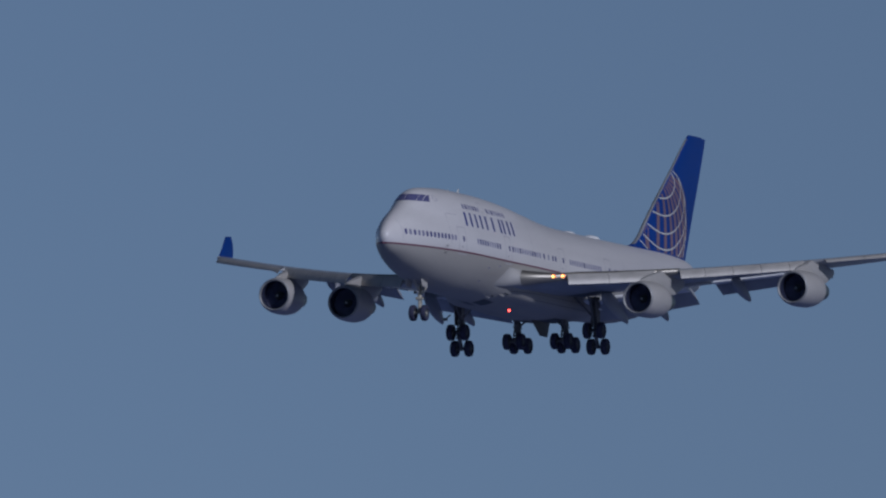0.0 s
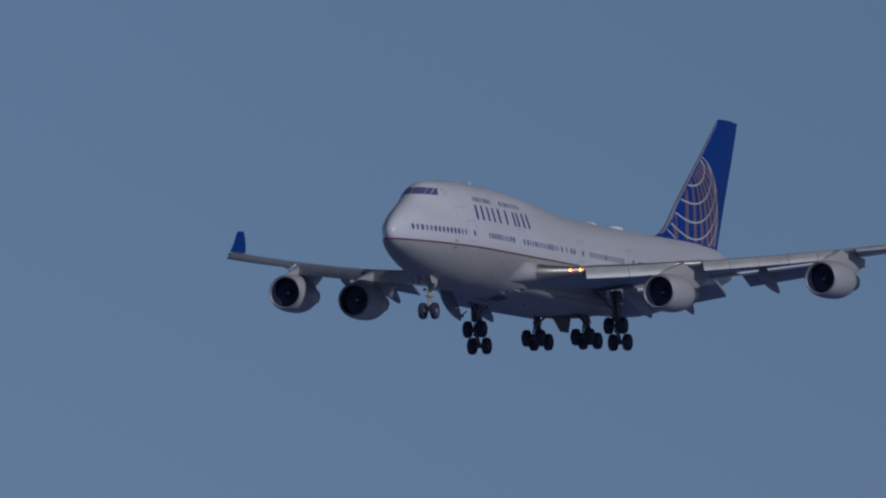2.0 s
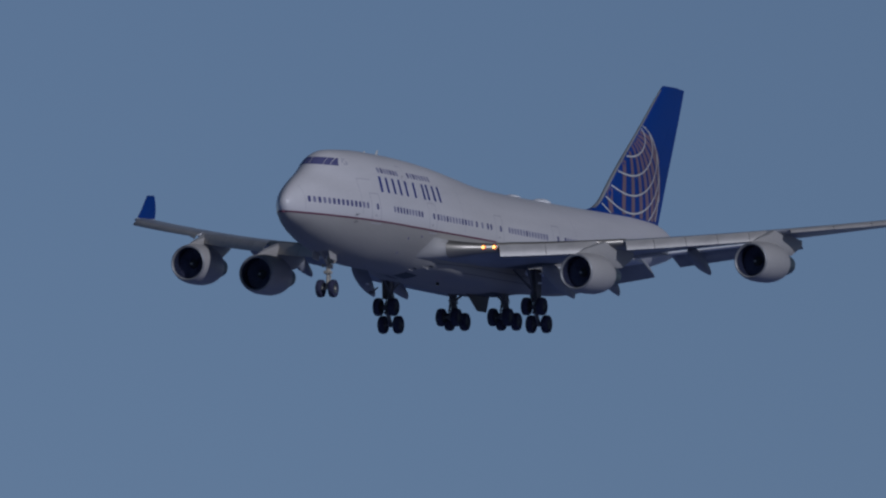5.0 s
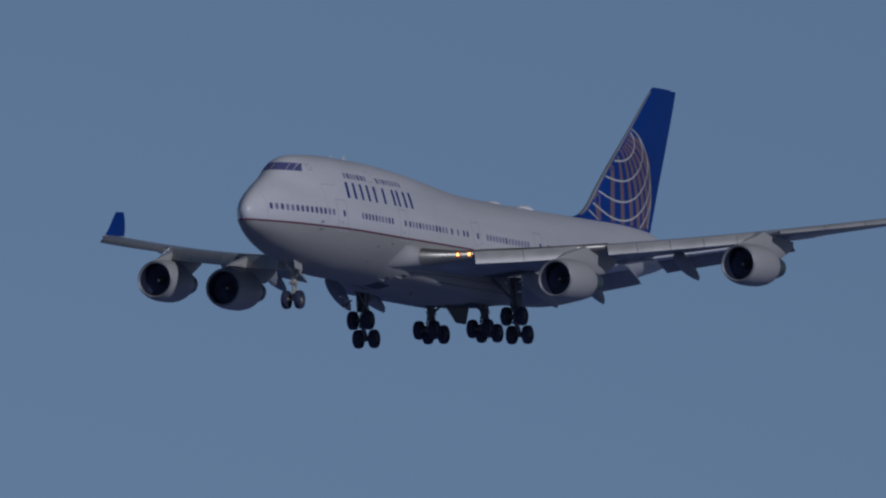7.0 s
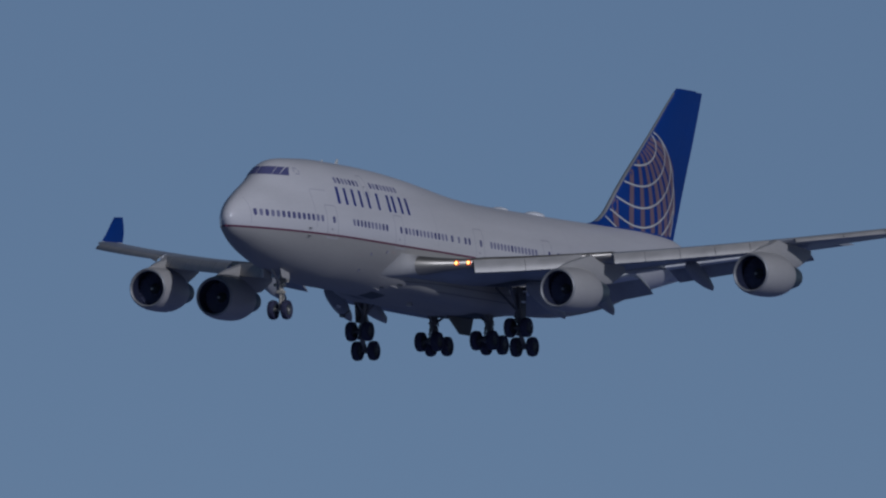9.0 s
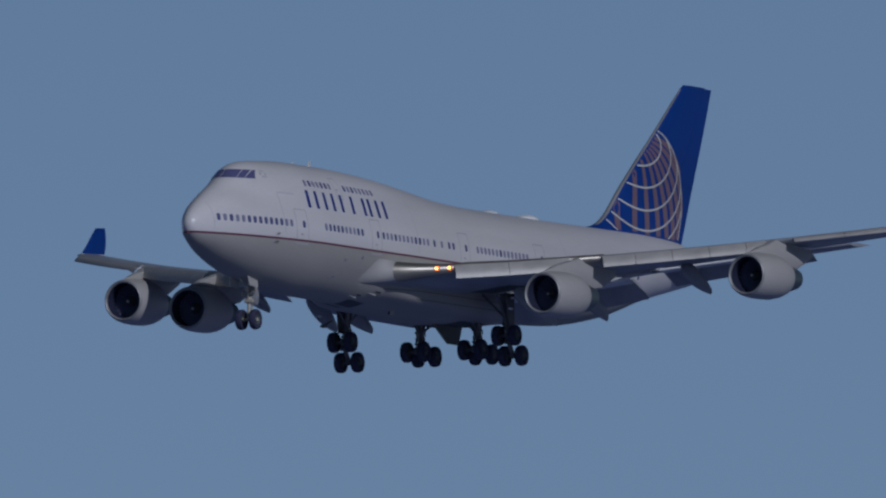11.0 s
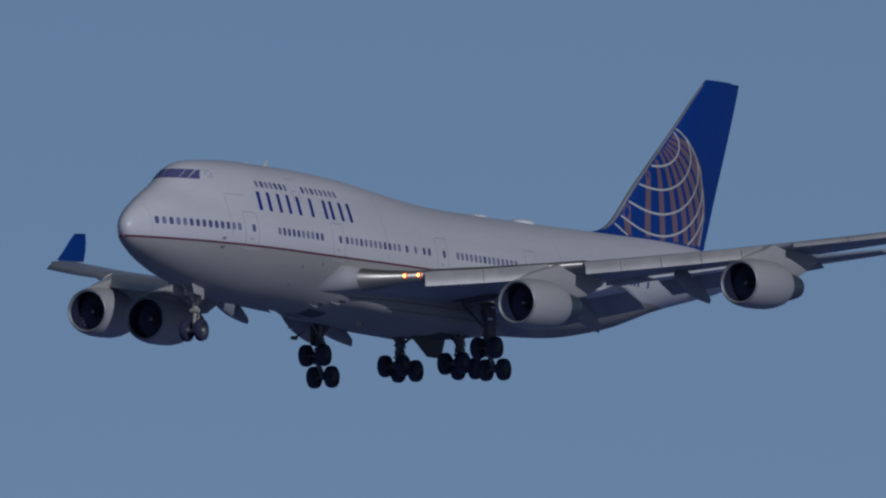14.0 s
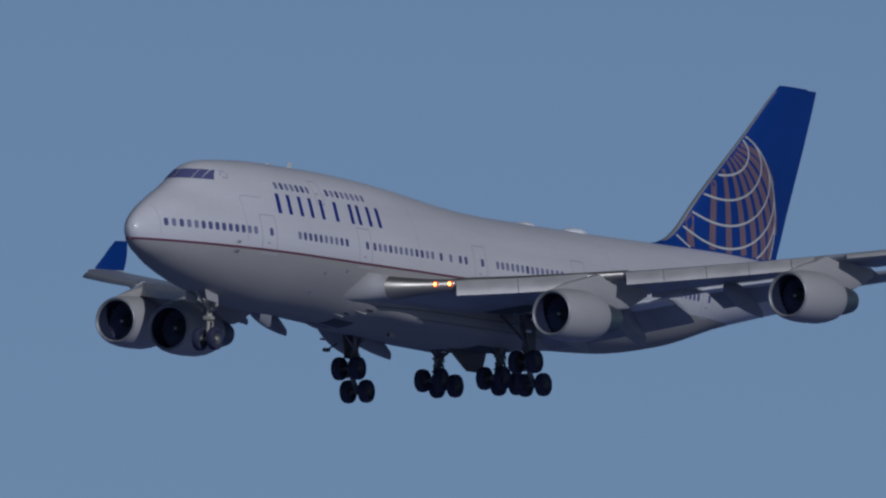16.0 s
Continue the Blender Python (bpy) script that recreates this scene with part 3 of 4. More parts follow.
# ---- engines ----
def engine(x, y, z):
    """Nacelle with inlet lip, fan, spinner, core cowl and plug; x, z at the spinner."""
    bm = bmesh.new()
    spun(bm, [(0.1, 1.23), (0.4, 1.31), (1.0, 1.38), (1.8, 1.4), (2.8, 1.38), (3.5, 1.29), (4.1, 1.14), (4.09, 1.09)], n=48)
    e = part("engine", bm, M_GREY, plane, "light grey turbofan cowl")
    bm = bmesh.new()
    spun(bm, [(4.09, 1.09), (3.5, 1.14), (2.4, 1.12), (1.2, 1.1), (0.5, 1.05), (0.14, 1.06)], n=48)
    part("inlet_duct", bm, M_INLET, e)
    bm = bmesh.new()
    spun(bm, [(0.14, 1.06), (0.1, 1.07), (0.03, 1.1), (0.0, 1.15), (0.04, 1.205), (0.1, 1.232)], n=48)
    part("inlet_lip", bm, M_LIP, e, "dull bare metal inlet lip")
    bm = bmesh.new()
    spun(bm, [(1.5, 1.1), (1.52, 0.3), (1.52, 0.0)], n=40)
    part("fan_disc", bm, M_FAN, e)
    bm = bmesh.new()
    loft(bm, [[Vector(p) for p in ((1.22, -0.02, 0.3), (1.45, 0.06, 0.3), (1.46, 0.09, 0.3), (1.22, 0.0, 0.3))],
              [Vector(p) for p in ((1.18, -0.13, 1.08), (1.42, 0.13, 1.08), (1.44, 0.15, 1.08), (1.2, -0.11, 1.08))]])
    blade = part("fan_blade", bm, M_FAN, e, smooth=False)
    for k in range(1, 26):
        again(blade, e, Matrix.Rotation(k * math.tau / 26, 4, "X"))
    bm = bmesh.new()
    spun(bm, [(0.72, 0.0), (0.8, 0.08), (1.0, 0.22), (1.25, 0.33), (1.5, 0.36)], n=24)
    part("spinner", bm, M_WELL, e)
    bm = bmesh.new()
    spun(bm, [(0.7, 0.0), (0.705, 0.05), (0.76, 0.09), (0.8, 0.085)], n=12)
    part("spinner_tip", bm, M_PALE, e, "pale tip of the spinner")
    bm = bmesh.new()
    spun(bm, [(3.6, 0.88), (4.5, 0.86), (5.4, 0.76), (6.05, 0.62), (6.0, 0.54), (5.4, 0.5)], n=32)
    part("core_cowl", bm, M_CORE, e)
    bm = bmesh.new()
    spun(bm, [(5.3, 0.4), (6.0, 0.36), (6.4, 0.22), (6.7, 0.04), (6.71, 0.0)], n=24)
    part("exhaust_plug", bm, M_CORE, e)
    # pylon from the cowl top back under the wing
    bm = bmesh.new()
    ya = abs(y)
    rings = []
    wing_x, wing_z = wing_le(ya)
    lx, lz = wing_x - (x - 1.0), wing_z - z + 0.05
    for px, lo, hi, hw in ((0.25, 1.15, 1.3, 0.05), (0.9, 1.15, 1.5, 0.16), (1.7, 1.1, 1.74, 0.26), (2.5, 1.0, 1.92, 0.32), (lx + 0.1, 0.8, lz + 0.06, 0.34), (lx + 0.9, 0.65, lz - 0.02, 0.36), (lx + 2.0, 0.5, lz - 0.1, 0.34), (lx + 3.0, 0.62, lz - 0.2, 0.28), (lx + 4.0, 1.0, lz - 0.3, 0.18), (lx + 5.0, 1.4, lz - 0.4, 0.05)):
        ring = []
        for k in range(12):
            a = k * math.tau / 12
            ring.append(Vector((px, hw * math.copysign(abs(math.cos(a)) ** 0.6, math.cos(a)), (lo + hi) / 2 + (hi - lo) / 2 * math.copysign(abs(math.sin(a)) ** 0.6, math.sin(a)))))
        rings.append(ring)
    rings.sort(key=lambda r: r[0].x)
    loft(bm, rings)
    part("pylon", bm, M_GREY, e)
    e.matrix_basis = pose(x - 1.0, y, z - 0.05, 0, -1.0, 2.0 if y > 0 else -2.0)      # toed in
    return e


for s in (-1, 1):
    engine(24.6, (11.94 if s < 0 else 11.8) * s, 2.66)
engine(33.7, -21.0, 4.05)
engine(33.83, 20.86, 4.06)

# ---- fin and rudder, tailplane ----
FIN = [(8.3, 52.0, 66.0), (9.0, 53.0, 66.3), (9.2, 54.1, 66.4), (9.5, 54.95, 66.52), (10.0, 55.8, 66.75), (10.4, 56.3, 66.92),
       (11.6, 57.65, 67.42), (15.6, 62.75, 69.2), (18.3, 66.15, 70.3), (18.6, 66.6, 70.4)]


def fin_x(z, u):
    a, b = table(z, FIN, 1), table(z, FIN, 2)
    return a + (b - a) * u


def fin_y(z, u):
    c = fin_x(z, 1) - fin_x(z, 0)
    return c * 0.095 * 5 * 0.5 * 2 * (0.2969 * math.sqrt(max(0, u)) - 0.126 * u - 0.3516 * u * u + 0.2843 * u ** 3 - 0.1015 * u ** 4) * 0.9


def fin_piece(name, c0, c1, z0, z1, mat, parent, label=""):
    bm = bmesh.new()
    rings = []
    for i in range(81):
        z = z0 + (z1 - z0) * i / 80
        us = [c0 + (c1 - c0) * (1 - math.cos(math.pi * k / 20)) / 2 for k in range(21)]
        rings.append([Vector((fin_x(z, u), fin_y(z, u) + 0.004, z)) for u in us] + [Vector((fin_x(z, u), -fin_y(z, u) - 0.004, z)) for u in us[::-1]])
    loft(bm, rings)
    bmesh.ops.remove_doubles(bm, verts=bm.verts, dist=1e-4)
    return part(name, bm, mat, parent, label)


fin = fin_piece("tail_fin", 0.0, 0.72, 8.3, 18.6, M_BLUE, plane, "deep blue tail fin with an arched bronze and pale grid")
fin_piece("rudder", 0.722, 1.0, 8.5, 18.55, M_BLUE, fin)
fin_piece("leading_edge", 0.0, 0.015, 9.3, 18.3, M_FIN_EDGE, fin, "bare grey metal leading edge")

# arched grid on the fin: a globe seen aslant, bronze meridians and pale parallels
GLOBE = (60.4754, 11.1, 4.905, 1.1319)
POLE = Vector((math.cos(0.6297) * math.sin(-0.035), math.cos(0.6297) * math.cos(-0.035), math.sin(0.6297)))
EAST = POLE.cross(Vector((1, 0, 0))).normalized()
NORTH = POLE.cross(EAST)


def on_globe(lat, lon):
    v = POLE * math.sin(lat) + (EAST * math.cos(lon) + NORTH * math.sin(lon)) * math.cos(lat)
    return GLOBE[0] + GLOBE[2] * GLOBE[3] * v.x, GLOBE[1] + GLOBE[2] * v.y, v.z


def fin_strip(name, line, material, width, off):
    """A painted band along a line of (x, z, shown, share of the width) on both sides of the fin."""
    for side in (-1, 1):
        bm = bmesh.new()
        last = None

        def close(b):
            if len(b.faces):
                part(name, b, material, fin)
            else:
                b.free()
            return bmesh.new()

        for k, (x, z, shown, share) in enumerate(line):
            x0, x1 = fin_x(z, 0), fin_x(z, 1)
            u = (x - x0) / (x1 - x0)
            if not shown or u < 0.019 or u > 0.985 or z < 9.05:
                last = None
                if len(bm.verts):
                    bm = close(bm)
                continue
            a, b = line[max(0, k - 1)], line[min(len(line) - 1, k + 1)]
            d = Vector((b[0] - a[0], b[1] - a[1]))
            if d.length < 1e-6:
                continue
            d = d.normalized() * width / 2 * share
            pair = []
            for q in (-1, 1):
                px, pz = x + q * -d.y, z + q * d.x
                c0, c1 = fin_x(pz, 0), fin_x(pz, 1)
                pu = min(1.0, max(0.02, (px - c0) / (c1 - c0)))
                pair.append(bm.verts.new((c0 + (c1 - c0) * pu, side * (fin_y(pz, pu) + off), pz)))
            if last:
                bm.faces.new((last[0], last[1], pair[1], pair[0]))
            last = pair
        close(bm).free()


for k in (-0.1, 1.18, 2.14, 3.02, 3.76, 4.45, 5.2, 6.1, 7.0):
    lon = 2.444 + 0.357 * k
    pts = []
    for i in range(90):
        lat = -0.6 + 2.1 * i / 89
        x, z, w = on_globe(lat, lon)
        pts.append((x, z, w > 0.02, max(0.25, math.cos(lat)) * (0.7 + 0.3 * max(0.0, w))))
    fin_strip("meridian_band", pts, M_GOLD, 0.72, 0.014)
for lat in (1.0867, 0.7991, 0.5168, 0.2571, 0.03):
    pts = []
    for i in range(160):
        x, z, w = on_globe(lat, 1.2 + 4.4 * i / 159)
        pts.append((x, z, w > 0.0, 1.0))
    fin_strip("parallel_line", pts, M_PALE, 0.12, 0.022)
fin_strip("globe_rim", [(GLOBE[0] + GLOBE[2] * GLOBE[3] * math.cos(a), GLOBE[1] + GLOBE[2] * math.sin(a), True, 1.0) for a in (-0.5 + 2.0 * i / 120 for i in range(121))], M_PALE, 0.1, 0.022)

for side in (-1, 1):
    bm = bmesh.new()
    rings = []
    for i in range(9):
        u = i / 8
        y = 0.5 + 10.6 * u
        x0, c, z = 57.8 + 9.2 * u, 9.4 - 6.7 * u, 7.3 + 1.35 * u
        rings.append([Vector((x0 + c * a, y, z + c * (b - 0.035 * (1 - a)))) for a, b in foil(0, 1, 0.08, -0.005)])
    loft(bm, rings)
    if side < 0:
        mirrored(bm)
    part("tailplane", bm, M_WING, plane)


# ---- landing gear ----
def tyre(bm, r, w, n=30):
    spun(bm, [(-w / 2 * 0.8, r * 0.55), (-w / 2, r * 0.66), (-w / 2, r * 0.82), (-w / 2 * 0.82, r * 0.95), (-w * 0.18, r), (w * 0.18, r), (w / 2 * 0.82, r * 0.95), (w / 2, r * 0.82), (w / 2, r * 0.66), (w / 2 * 0.8, r * 0.55)], n=n, close=True)
    return bm


def wheel(parent, at, r=0.62, w=0.47, rim=None):
    bm = tyre(bmesh.new(), r, w)
    o = part("wheel", bm, M_RUBBER, parent, "black rubber tyre")
    bm = bmesh.new()
    spun(bm, [(-w * 0.36, 0.0), (-w * 0.36, r * 0.2), (-w * 0.2, r * 0.3), (-w * 0.4, r * 0.52), (w * 0.4, r * 0.52), (w * 0.2, r * 0.3), (w * 0.36, r * 0.2), (w * 0.36, 0.0)], n=24)
    h = part("rim", bm, rim or M_WELL, parent, "grey metal rim")
    o.matrix_basis = h.matrix_basis = pose(*at, 0, 0, 90)
    return o


def truck_gear(x, y, z, tilt, top, lean_x, lean_y):
    """Four-wheel main gear: z at the truck's centre, tilt in degrees with the front axle up."""
    bm = bmesh.new()
    tube(bm, (0, 0, 0.0), (lean_x * 0.4, lean_y * 0.4, (top - z) * 0.4), 0.15, 0.15)
    tube(bm, (lean_x * 0.36, lean_y * 0.36, (top - z) * 0.36), (lean_x, lean_y, top - z), 0.18, 0.21)
    g = part("main_gear", bm, M_STRUT, plane, "grey shock strut of a four-wheel landing gear")
    g.matrix_basis = pose(x, y, z)
    bm = bmesh.new()
    tube(bm, (0.1, 0, 0.25), (0.55, 0, 0.7), 0.06)
    tube(bm, (0.55, 0, 0.7), (0.1, 0, 1.25), 0.06)
    block(bm, (0.45, -0.12, 0.62), (0.62, 0.12, 0.78), 0.03)
    tube(bm, (-0.2, 0, 0.3), (-0.25, 0, 1.0), 0.04)
    part("torsion_link", bm, M_STRUT, g)
    for hx, hy in ((0.24, 0.2), (-0.22, -0.16)):
        bm = bmesh.new()
        tube(bm, (hx * 0.4, hy, 0.1), (hx * 1.6, hy * 1.3, 0.55), 0.025, n=6)
        tube(bm, (hx * 1.6, hy * 1.3, 0.55), (hx + lean_x * 0.5, hy * 0.9 + lean_y * 0.5, (top - z) * 0.5), 0.025, n=6)
        part("brake_hose", bm, M_DARK, g)
    bm = bmesh.new()
    tube(bm, (lean_x * 0.3 + 0.1, lean_y * 0.3, (top - z) * 0.3), (lean_x + 0.9, lean_y * 0.8, (top - z)), 0.06)
    part("actuator", bm, M_STRUT, g)
    bm = bmesh.new()
    for hz, hw in ((0.62, 0.34), (0.95, 0.26), (1.3, 0.3)):      # brackets with pipe ends up the strut
        k = hz / (top - z)
        block(bm, (lean_x * k - 0.2, lean_y * k - hw, hz - 0.05), (lean_x * k + 0.2, lean_y * k + hw, hz + 0.05), 0.03)
        for w in (-hw, hw):
            tube(bm, (lean_x * k + 0.1, lean_y * k + w, hz - 0.22), (lean_x * k - 0.05, lean_y * k + w * 0.8, hz + 0.3), 0.04, n=8)
    part("pipe_bracket", bm, M_STRUT, g)
    bm = bmesh.new()
    tube(bm, (-0.55, 0.0, 0.15), (lean_x * 0.3 - 0.16, lean_y * 0.3, (top - z) * 0.32), 0.06, n=10)
    tube(bm, (-0.6, 0.0, 0.1), (-0.35, 0.0, 0.42), 0.09, n=10)
    part("truck_positioner", bm, M_STRUT, g)
    bm = bmesh.new()
    s = -1 if y > 0 else 1
    tube(bm, (lean_x * 0.5, lean_y * 0.5, (top - z) * 0.5), (lean_x * 0.7, s * 1.7, top - z), 0.08)
    tube(bm, (lean_x * 0.5, lean_y * 0.5, (top - z) * 0.5), (-1.6, 0.1, top - z), 0.08)
    part("brace", bm, M_STRUT, g)
    t = Matrix.Rotation(radians(tilt), 4, "Y")
    bm = bmesh.new()
    tube(bm, t @ Vector((-0.85, 0, 0)), t @ Vector((0.85, 0, 0)), 0.14)
    part("truck_beam", bm, M_STRUT, g)
    for ax in (-0.735, 0.735):
        bm = bmesh.new()
        tube(bm, t @ Vector((ax, -0.66, 0)), t @ Vector((ax, 0.66, 0)), 0.08)
        part("axle", bm, M_STRUT, g)
        for wy in (-0.56, 0.56):
            wheel(g, t @ Vector((ax, wy, 0)))
    return g


for s in (-1, 1):
    truck_gear(32.15, 5.5 * s, 0.27, 52, 3.4, -0.3, -0.3 * s)
    truck_gear(35.05, 1.92 * s, 0.2, 8, 2.6, -0.15, 0.0)

bm = bmesh.new()
tube(bm, (0, 0, 0), (0.12, 0, 1.2), 0.1)
tube(bm, (0.1, 0, 0.95), (0.35, 0, 2.7), 0.16)
nose_gear = part("nose_gear", bm, M_NOSE_STRUT, plane, "grey shock strut of the nose landing gear")
nose_gear.matrix_basis = pose(8.5, 0, 0.45)
bm = bmesh.new()
tube(bm, (0.15, 0.0, 1.5), (-1.3, 0, 2.5), 0.07)
tube(bm, (0.3, 0.0, 0.4), (0.55, 0, 0.8), 0.05)
tube(bm, (0.55, 0.0, 0.8), (0.3, 0, 1.15), 0.05)
part("brace", bm, M_NOSE_STRUT, nose_gear)
bm = bmesh.new()
tube(bm, (0, -0.5, 0), (0, 0.5, 0), 0.08)
part("axle", bm, M_NOSE_STRUT, nose_gear)
for wy in (-0.46, 0.46):
    wheel(nose_gear, (0, wy, 0), 0.61, 0.4, M_WELL)
    bm = bmesh.new()
    spun(bm, [(-0.16, 0.0), (-0.16, 0.1), (-0.1, 0.16), (0.1, 0.16), (0.16, 0.1), (0.16, 0.0)], n=16)
    part("hub", bm, M_NOSE_STRUT, nose_gear, "pale metal hub").matrix_basis = pose(0, wy, 0, 0, 0, 90)
for wy in (-0.3, 0.3):
    bm = bmesh.new()
    spun(bm, [(-0.16, 0.0), (-0.16, 0.12), (0.06, 0.08), (0.06, 0.0)], (0.05, wy, 1.55), 14)
    part("taxi_lamp", bm, M_BARE, nose_gear)
bm = bmesh.new()
block(bm, (-0.1, -0.26, 1.0), (0.28, 0.26, 1.22), 0.04)
part("steering_collar", bm, M_NOSE_STRUT, nose_gear)
bm = bmesh.new()
block(bm, (-0.05, -0.42, 1.7), (0.4, -0.2, 1.95), 0.04)
part("actuator", bm, M_NOSE_STRUT, nose_gear)


def gear_door(outline_pts, thick, axis, label="", paint=None):
    bm = bmesh.new()
    plate(bm, outline_pts, thick, axis)
    bmesh.ops.bevel(bm, geom=list(bm.edges), offset=0.02, segments=1, affect="EDGES")
    return part("gear_door", bm, paint or M_DOOR, plane, label, smooth=False)


for s in (-1, 1):
    gear_door([(7.2, 0.6 * s, 3.05), (8.5, 0.6 * s, 2.9), (8.45, 0.66 * s, 2.3), (7.35, 0.66 * s, 2.4)], 0.06, 1, paint=M_GREY)
    gear_door([(31.2, 5.66 * s, 3.4), (32.4, 5.66 * s, 3.4), (32.3, 5.72 * s, 1.4), (31.6, 5.72 * s, 1.4)], 0.08, 1)
gear_door([(32.2, -0.06, 2.1), (36.7, -0.06, 2.2), (36.1, -0.06, 0.75), (34.6, -0.06, 0.75)], 0.1, 1)

# ---- small things on the belly ----
for s in (-1, 1):
    # white blocks added for bright specks where gear fittings catch the sun
    for x, y, z in ((31.8, 5.9, 3.1), (30.5, 6.4, 2.35), (34.8, 3.2, 3.25)):
        bm = bmesh.new()
        block(bm, (x - 0.2, y - 0.08, z - 0.06), (x + 0.2, y + 0.08, z + 0.06), 0.03)
        if s < 0:
            mirrored(bm)
        part("sunlit_speck", bm, M_WHITE, plane)
bm = bmesh.new()
tube(bm, (31.3, 6.0, 2.15), (30.3, 6.0, 1.76), 0.05)
block(bm, (30.0, 5.85, 1.64), (30.45, 6.15, 1.84), 0.05)
part("door_rod", bm, M_STRUT, plane)
for s in (-1, 1):
    # dark sheet over closed skin, painted for the shade in an intake
    bm = bmesh.new()
    g = []
    for i in range(5):
        x = 19.3 + 2.0 * i / 4
        row = []
        for k in range(5):
            y, z = outline(x, radians(-70 - 17 * k / 4))
            row.append(bm.verts.new((x, y * s, z - 0.015)))
        g.append(row)
    for a, b in zip(g, g[1:]):
        for k in range(4):
            bm.faces.new((a[k], a[k + 1], b[k + 1], b[k]))
    part("intake_shade", bm, M_WELL, fuselage, "dark sheet on the belly for the shade in an air intake")
    # second dark sheet: the shade of a wheel bay, with no opening cut
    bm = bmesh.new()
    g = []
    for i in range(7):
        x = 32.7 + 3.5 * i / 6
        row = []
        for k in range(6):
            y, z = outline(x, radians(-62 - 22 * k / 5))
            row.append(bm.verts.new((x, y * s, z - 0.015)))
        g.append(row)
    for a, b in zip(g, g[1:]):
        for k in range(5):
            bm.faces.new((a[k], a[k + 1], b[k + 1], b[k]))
    part("wheel_bay", bm, M_WELL, fuselage, "dark sheet on the belly for the shade in a wheel bay")
    for x, z in ((15.32, 4.35), (17.43, 4.63), (14.81, 3.34)):
        bm = bmesh.new()
        spun(bm, [(0.0, 0.0), (0.0, 0.09), (-0.015, 0.1)], n=12)
        port = part("drain_port", bm, M_SHADE, fuselage)
        port.matrix_basis = on_skin(x, z, s, 0.02) @ pose(0, 0, 0, 0, 90, 0)
    for x0, x1, z in ((21.0, 42.5, 3.02), (24.0, 41.0, 2.55)):
        bm = bmesh.new()
        patch(bm, x0, x1, z, z + 0.045, s, 0.008, 40, 1)
        part("belly_seam", bm, M_DOOR, fuselage)
    for x0, x1, z0, z1 in ((1.95, 1.985, 5.4, 7.0), (24.6, 24.635, 5.4, 8.8), (44.5, 44.535, 5.4, 8.8), (8.0, 8.05, 5.5, 7.9), (8.05, 9.7, 7.9, 7.95)):
        bm = bmesh.new()
        patch(bm, x0, x1, z0, z1, s, 0.006, 6 if x1 - x0 > 1 else 1, 1 if x1 - x0 > 1 else 10)
        part("panel_joint", bm, M_JOINT, fuselage)
    for x, z in ((20.5, 2.72), (19.25, 2.5)):
        bm = bmesh.new()
        loft(bm, [[Vector(p) for p in ((-0.7, -0.02, 0.0), (-0.7, 0.02, 0.0), (-0.7, 0.02, 0.01), (-0.7, -0.02, 0.01))],
                  [Vector(p) for p in ((0.3, -0.06, -0.04), (0.3, 0.04, -0.04), (0.3, 0.04, 0.09), (0.3, -0.06, 0.09))],
                  [Vector(p) for p in ((0.55, -0.07, -0.04), (0.55, 0.05, -0.04), (0.55, 0.05, 0.1), (0.55, -0.07, 0.1))]])
        o = part("air_scoop", bm, M_GREY, fuselage)
        o.matrix_basis = on_skin(x, z, s) @ pose(0, 0, 0, 0, 0, 10 * s) @ Matrix.Scale(0.75, 4)
        # dark block for the shade inside the scoop
        bm = bmesh.new()
        block(bm, (-0.35, -0.1, -0.02), (0.35, 0.1, 0.02), 0.015)
        o = part("scoop_mouth", bm, M_WELL, fuselage)
        o.matrix_basis = on_skin(x + 0.4, z + 0.1, s) @ pose(0, 0, 0, 0, 0, 10 * s) @ Matrix.Scale(0.7, 4)
    for px, pz in ((7.3, 5.42), (7.25, 4.95)):
        bm = bmesh.new()
        tube(bm, (0, 0, 0), (0.02, 0, 0.14), 0.03, 0.02, 8)
        tube(bm, (0.05, 0, 0.14), (-0.3, 0, 0.14), 0.025, 0.015, 8)
        o = part("pitot_probe", bm, M_DARK, fuselage)
        o.matrix_basis = on_skin(px, pz, s)
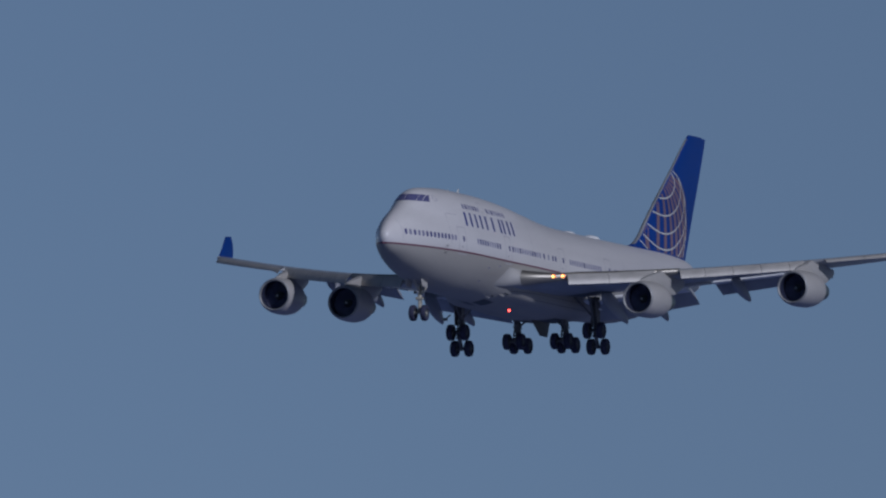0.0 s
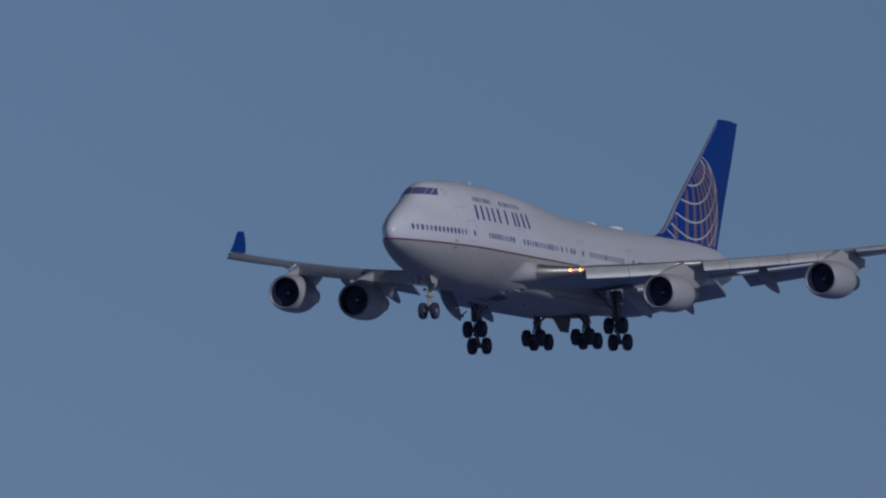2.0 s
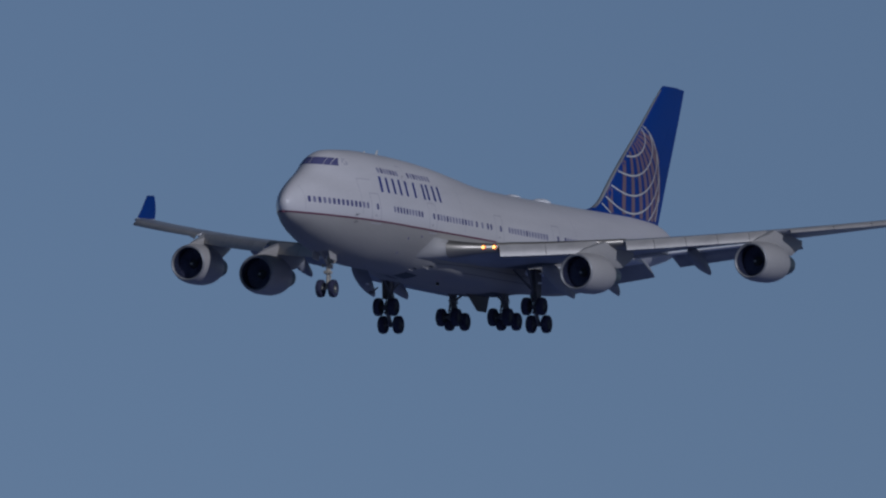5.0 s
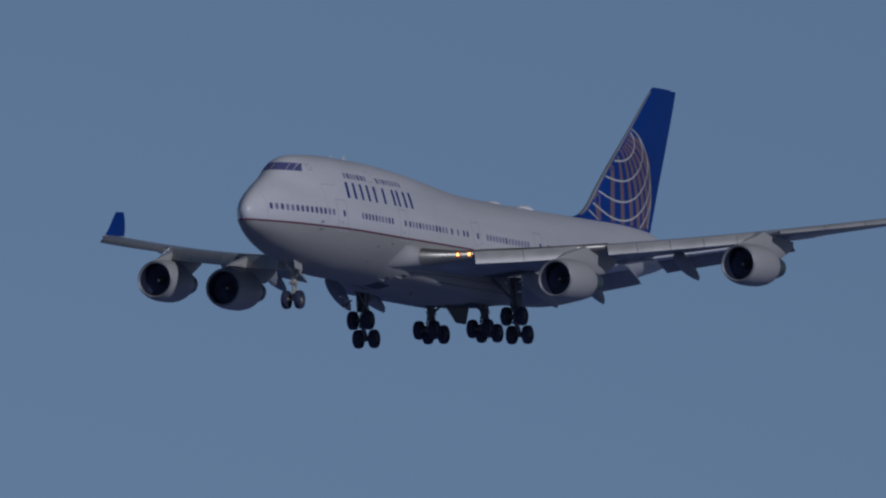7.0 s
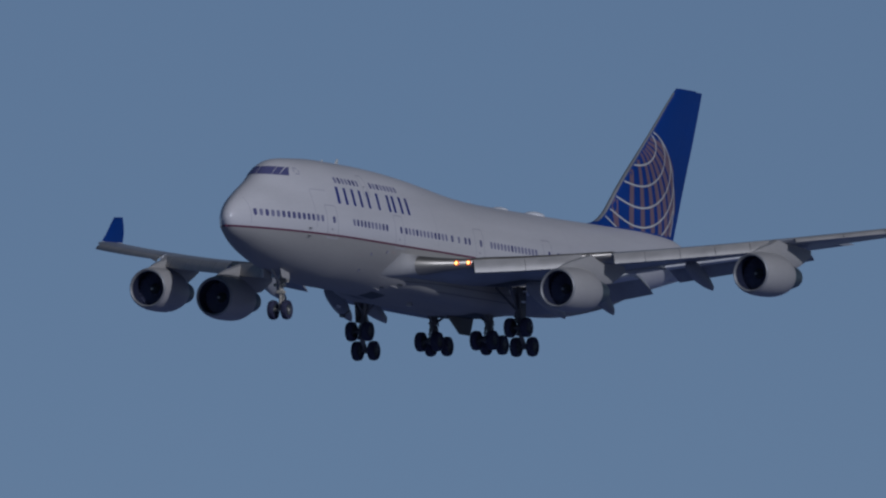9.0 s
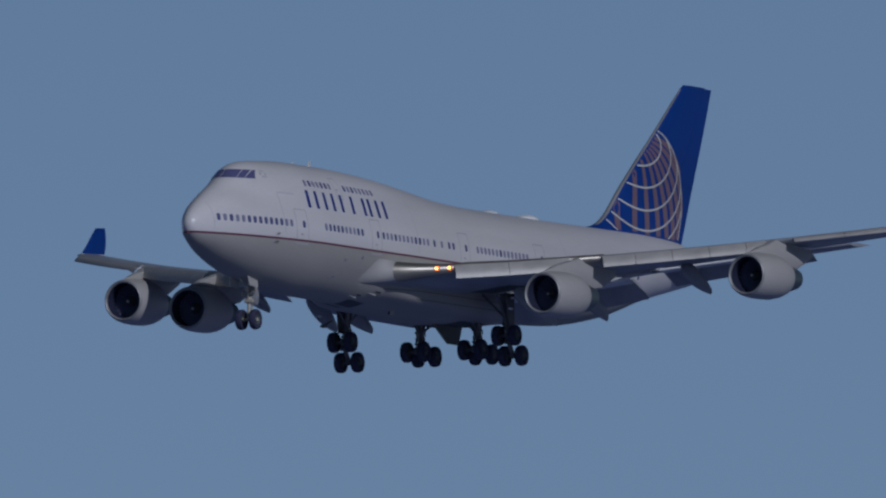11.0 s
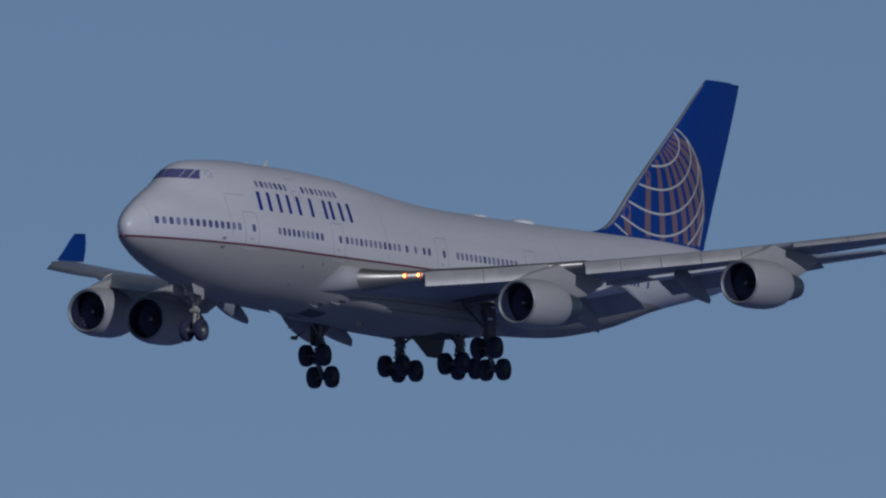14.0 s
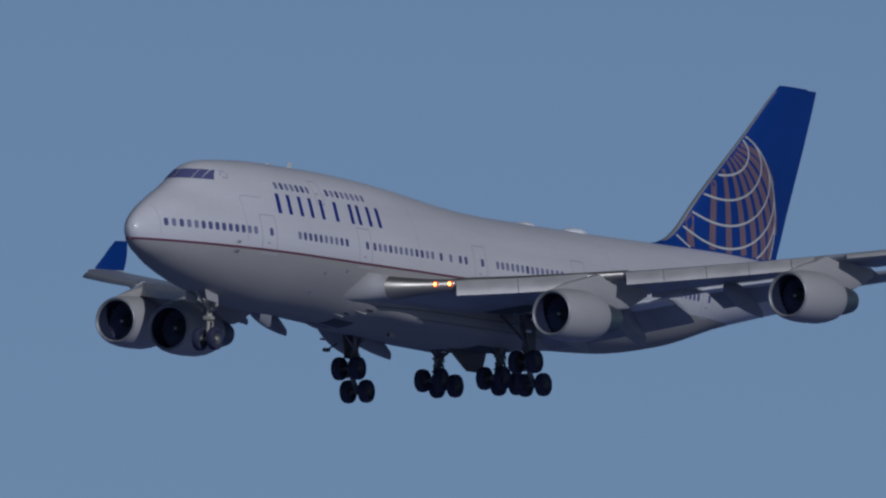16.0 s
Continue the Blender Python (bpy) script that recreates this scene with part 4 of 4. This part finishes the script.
# turning beacon: a red lamp plate behind upright vanes, so that its beam is narrow
bm = bmesh.new()
block(bm, (-0.16, -0.095, -0.095), (-0.14, 0.095, 0.095))
for f in bm.faces:
    f.material_index = 1
for k in range(7):
    y = -0.1 + 0.2 * k / 6
    block(bm, (-0.18, y - 0.003, -0.1), (0.14, y + 0.003, 0.1))
n = len(bm.faces)
for lo, hi in (((-0.19, -0.108, 0.1), (0.14, 0.108, 0.12)), ((-0.19, -0.108, -0.12), (0.14, 0.108, -0.1)), ((-0.2, -0.108, -0.12), (-0.175, 0.108, 0.12)),
               ((-0.19, -0.11, -0.12), (0.14, -0.105, 0.12)), ((-0.19, 0.105, -0.12), (0.14, 0.11, 0.12))):
    block(bm, lo, hi)
for f in list(bm.faces)[n:]:
    f.material_index = 2
bmesh.ops.scale(bm, vec=(0.95, 0.95, 0.95), verts=bm.verts)
beacon = part("beacon", bm, [M_BLACK, M_RED, M_GREY], plane, "small turning red beacon", smooth=False)


# ---- what moves ----
def motions():
    # seconds, heading of the body, nose-up angle, bank
    attitude = [
        (0, 64.46, 1.31, 0.39), (0.5, 64.53, 1.46, 0.11), (1, 64.54, 1.34, -0.18), (1.5, 64.54, 1.12, -0.25),
        (2, 64.48, 0.86, -0.18), (2.5, 64.43, 0.65, 0.00), (3, 64.42, 0.66, 0.34), (3.5, 64.43, 0.78, 0.85),
        (4, 64.43, 0.88, 1.41), (6.3, 64.64, 1.06, 0.25), (6.5, 64.66, 1.04, 0.14), (7, 64.71, 0.93, -0.08),
        (7.5, 64.72, 0.77, -0.02), (8, 64.72, 0.77, 0.15), (8.5, 64.72, 0.90, 0.28), (8.7, 64.71, 0.94, 0.25),
        (10.8, 64.62, 0.90, -0.62), (11, 64.61, 0.86, -0.62), (11.5, 64.59, 0.76, -0.30), (12, 64.53, 0.62, 0.03),
        (12.5, 64.49, 0.55, 0.20), (13, 64.42, 0.62, 0.26), (13.5, 64.34, 0.81, -0.11), (14, 64.28, 1.01, -0.53),
        (14.5, 64.22, 1.17, -0.73), (15, 64.25, 1.42, -0.52), (15.5, 64.26, 1.55, -0.19), (16, 64.26, 1.60, -0.11)]
    start, end = Vector((316.769, 3587.910, 213.189)), Vector((-264.871, 2504.583, 148.331))
    rows = []
    for t, heading, nose_up, bank in attitude:
        p = start.lerp(end, t / 16)
        rows.append((t, pose(p.x, p.y, p.z, bank, nose_up, heading)))
    walk(plane, rows)
    # the beacon turns once in 1.244 s; its narrow beam meets the camera's bearing about the start
    turns = []
    for k in range(68):
        t = min(16.0, k * 0.24)
        turns.append((t, pose(25.4, -0.95, 1.95, 0, 0, 200.0 + 360 * t / 1.244)))
    walk(beacon, turns)


motions()
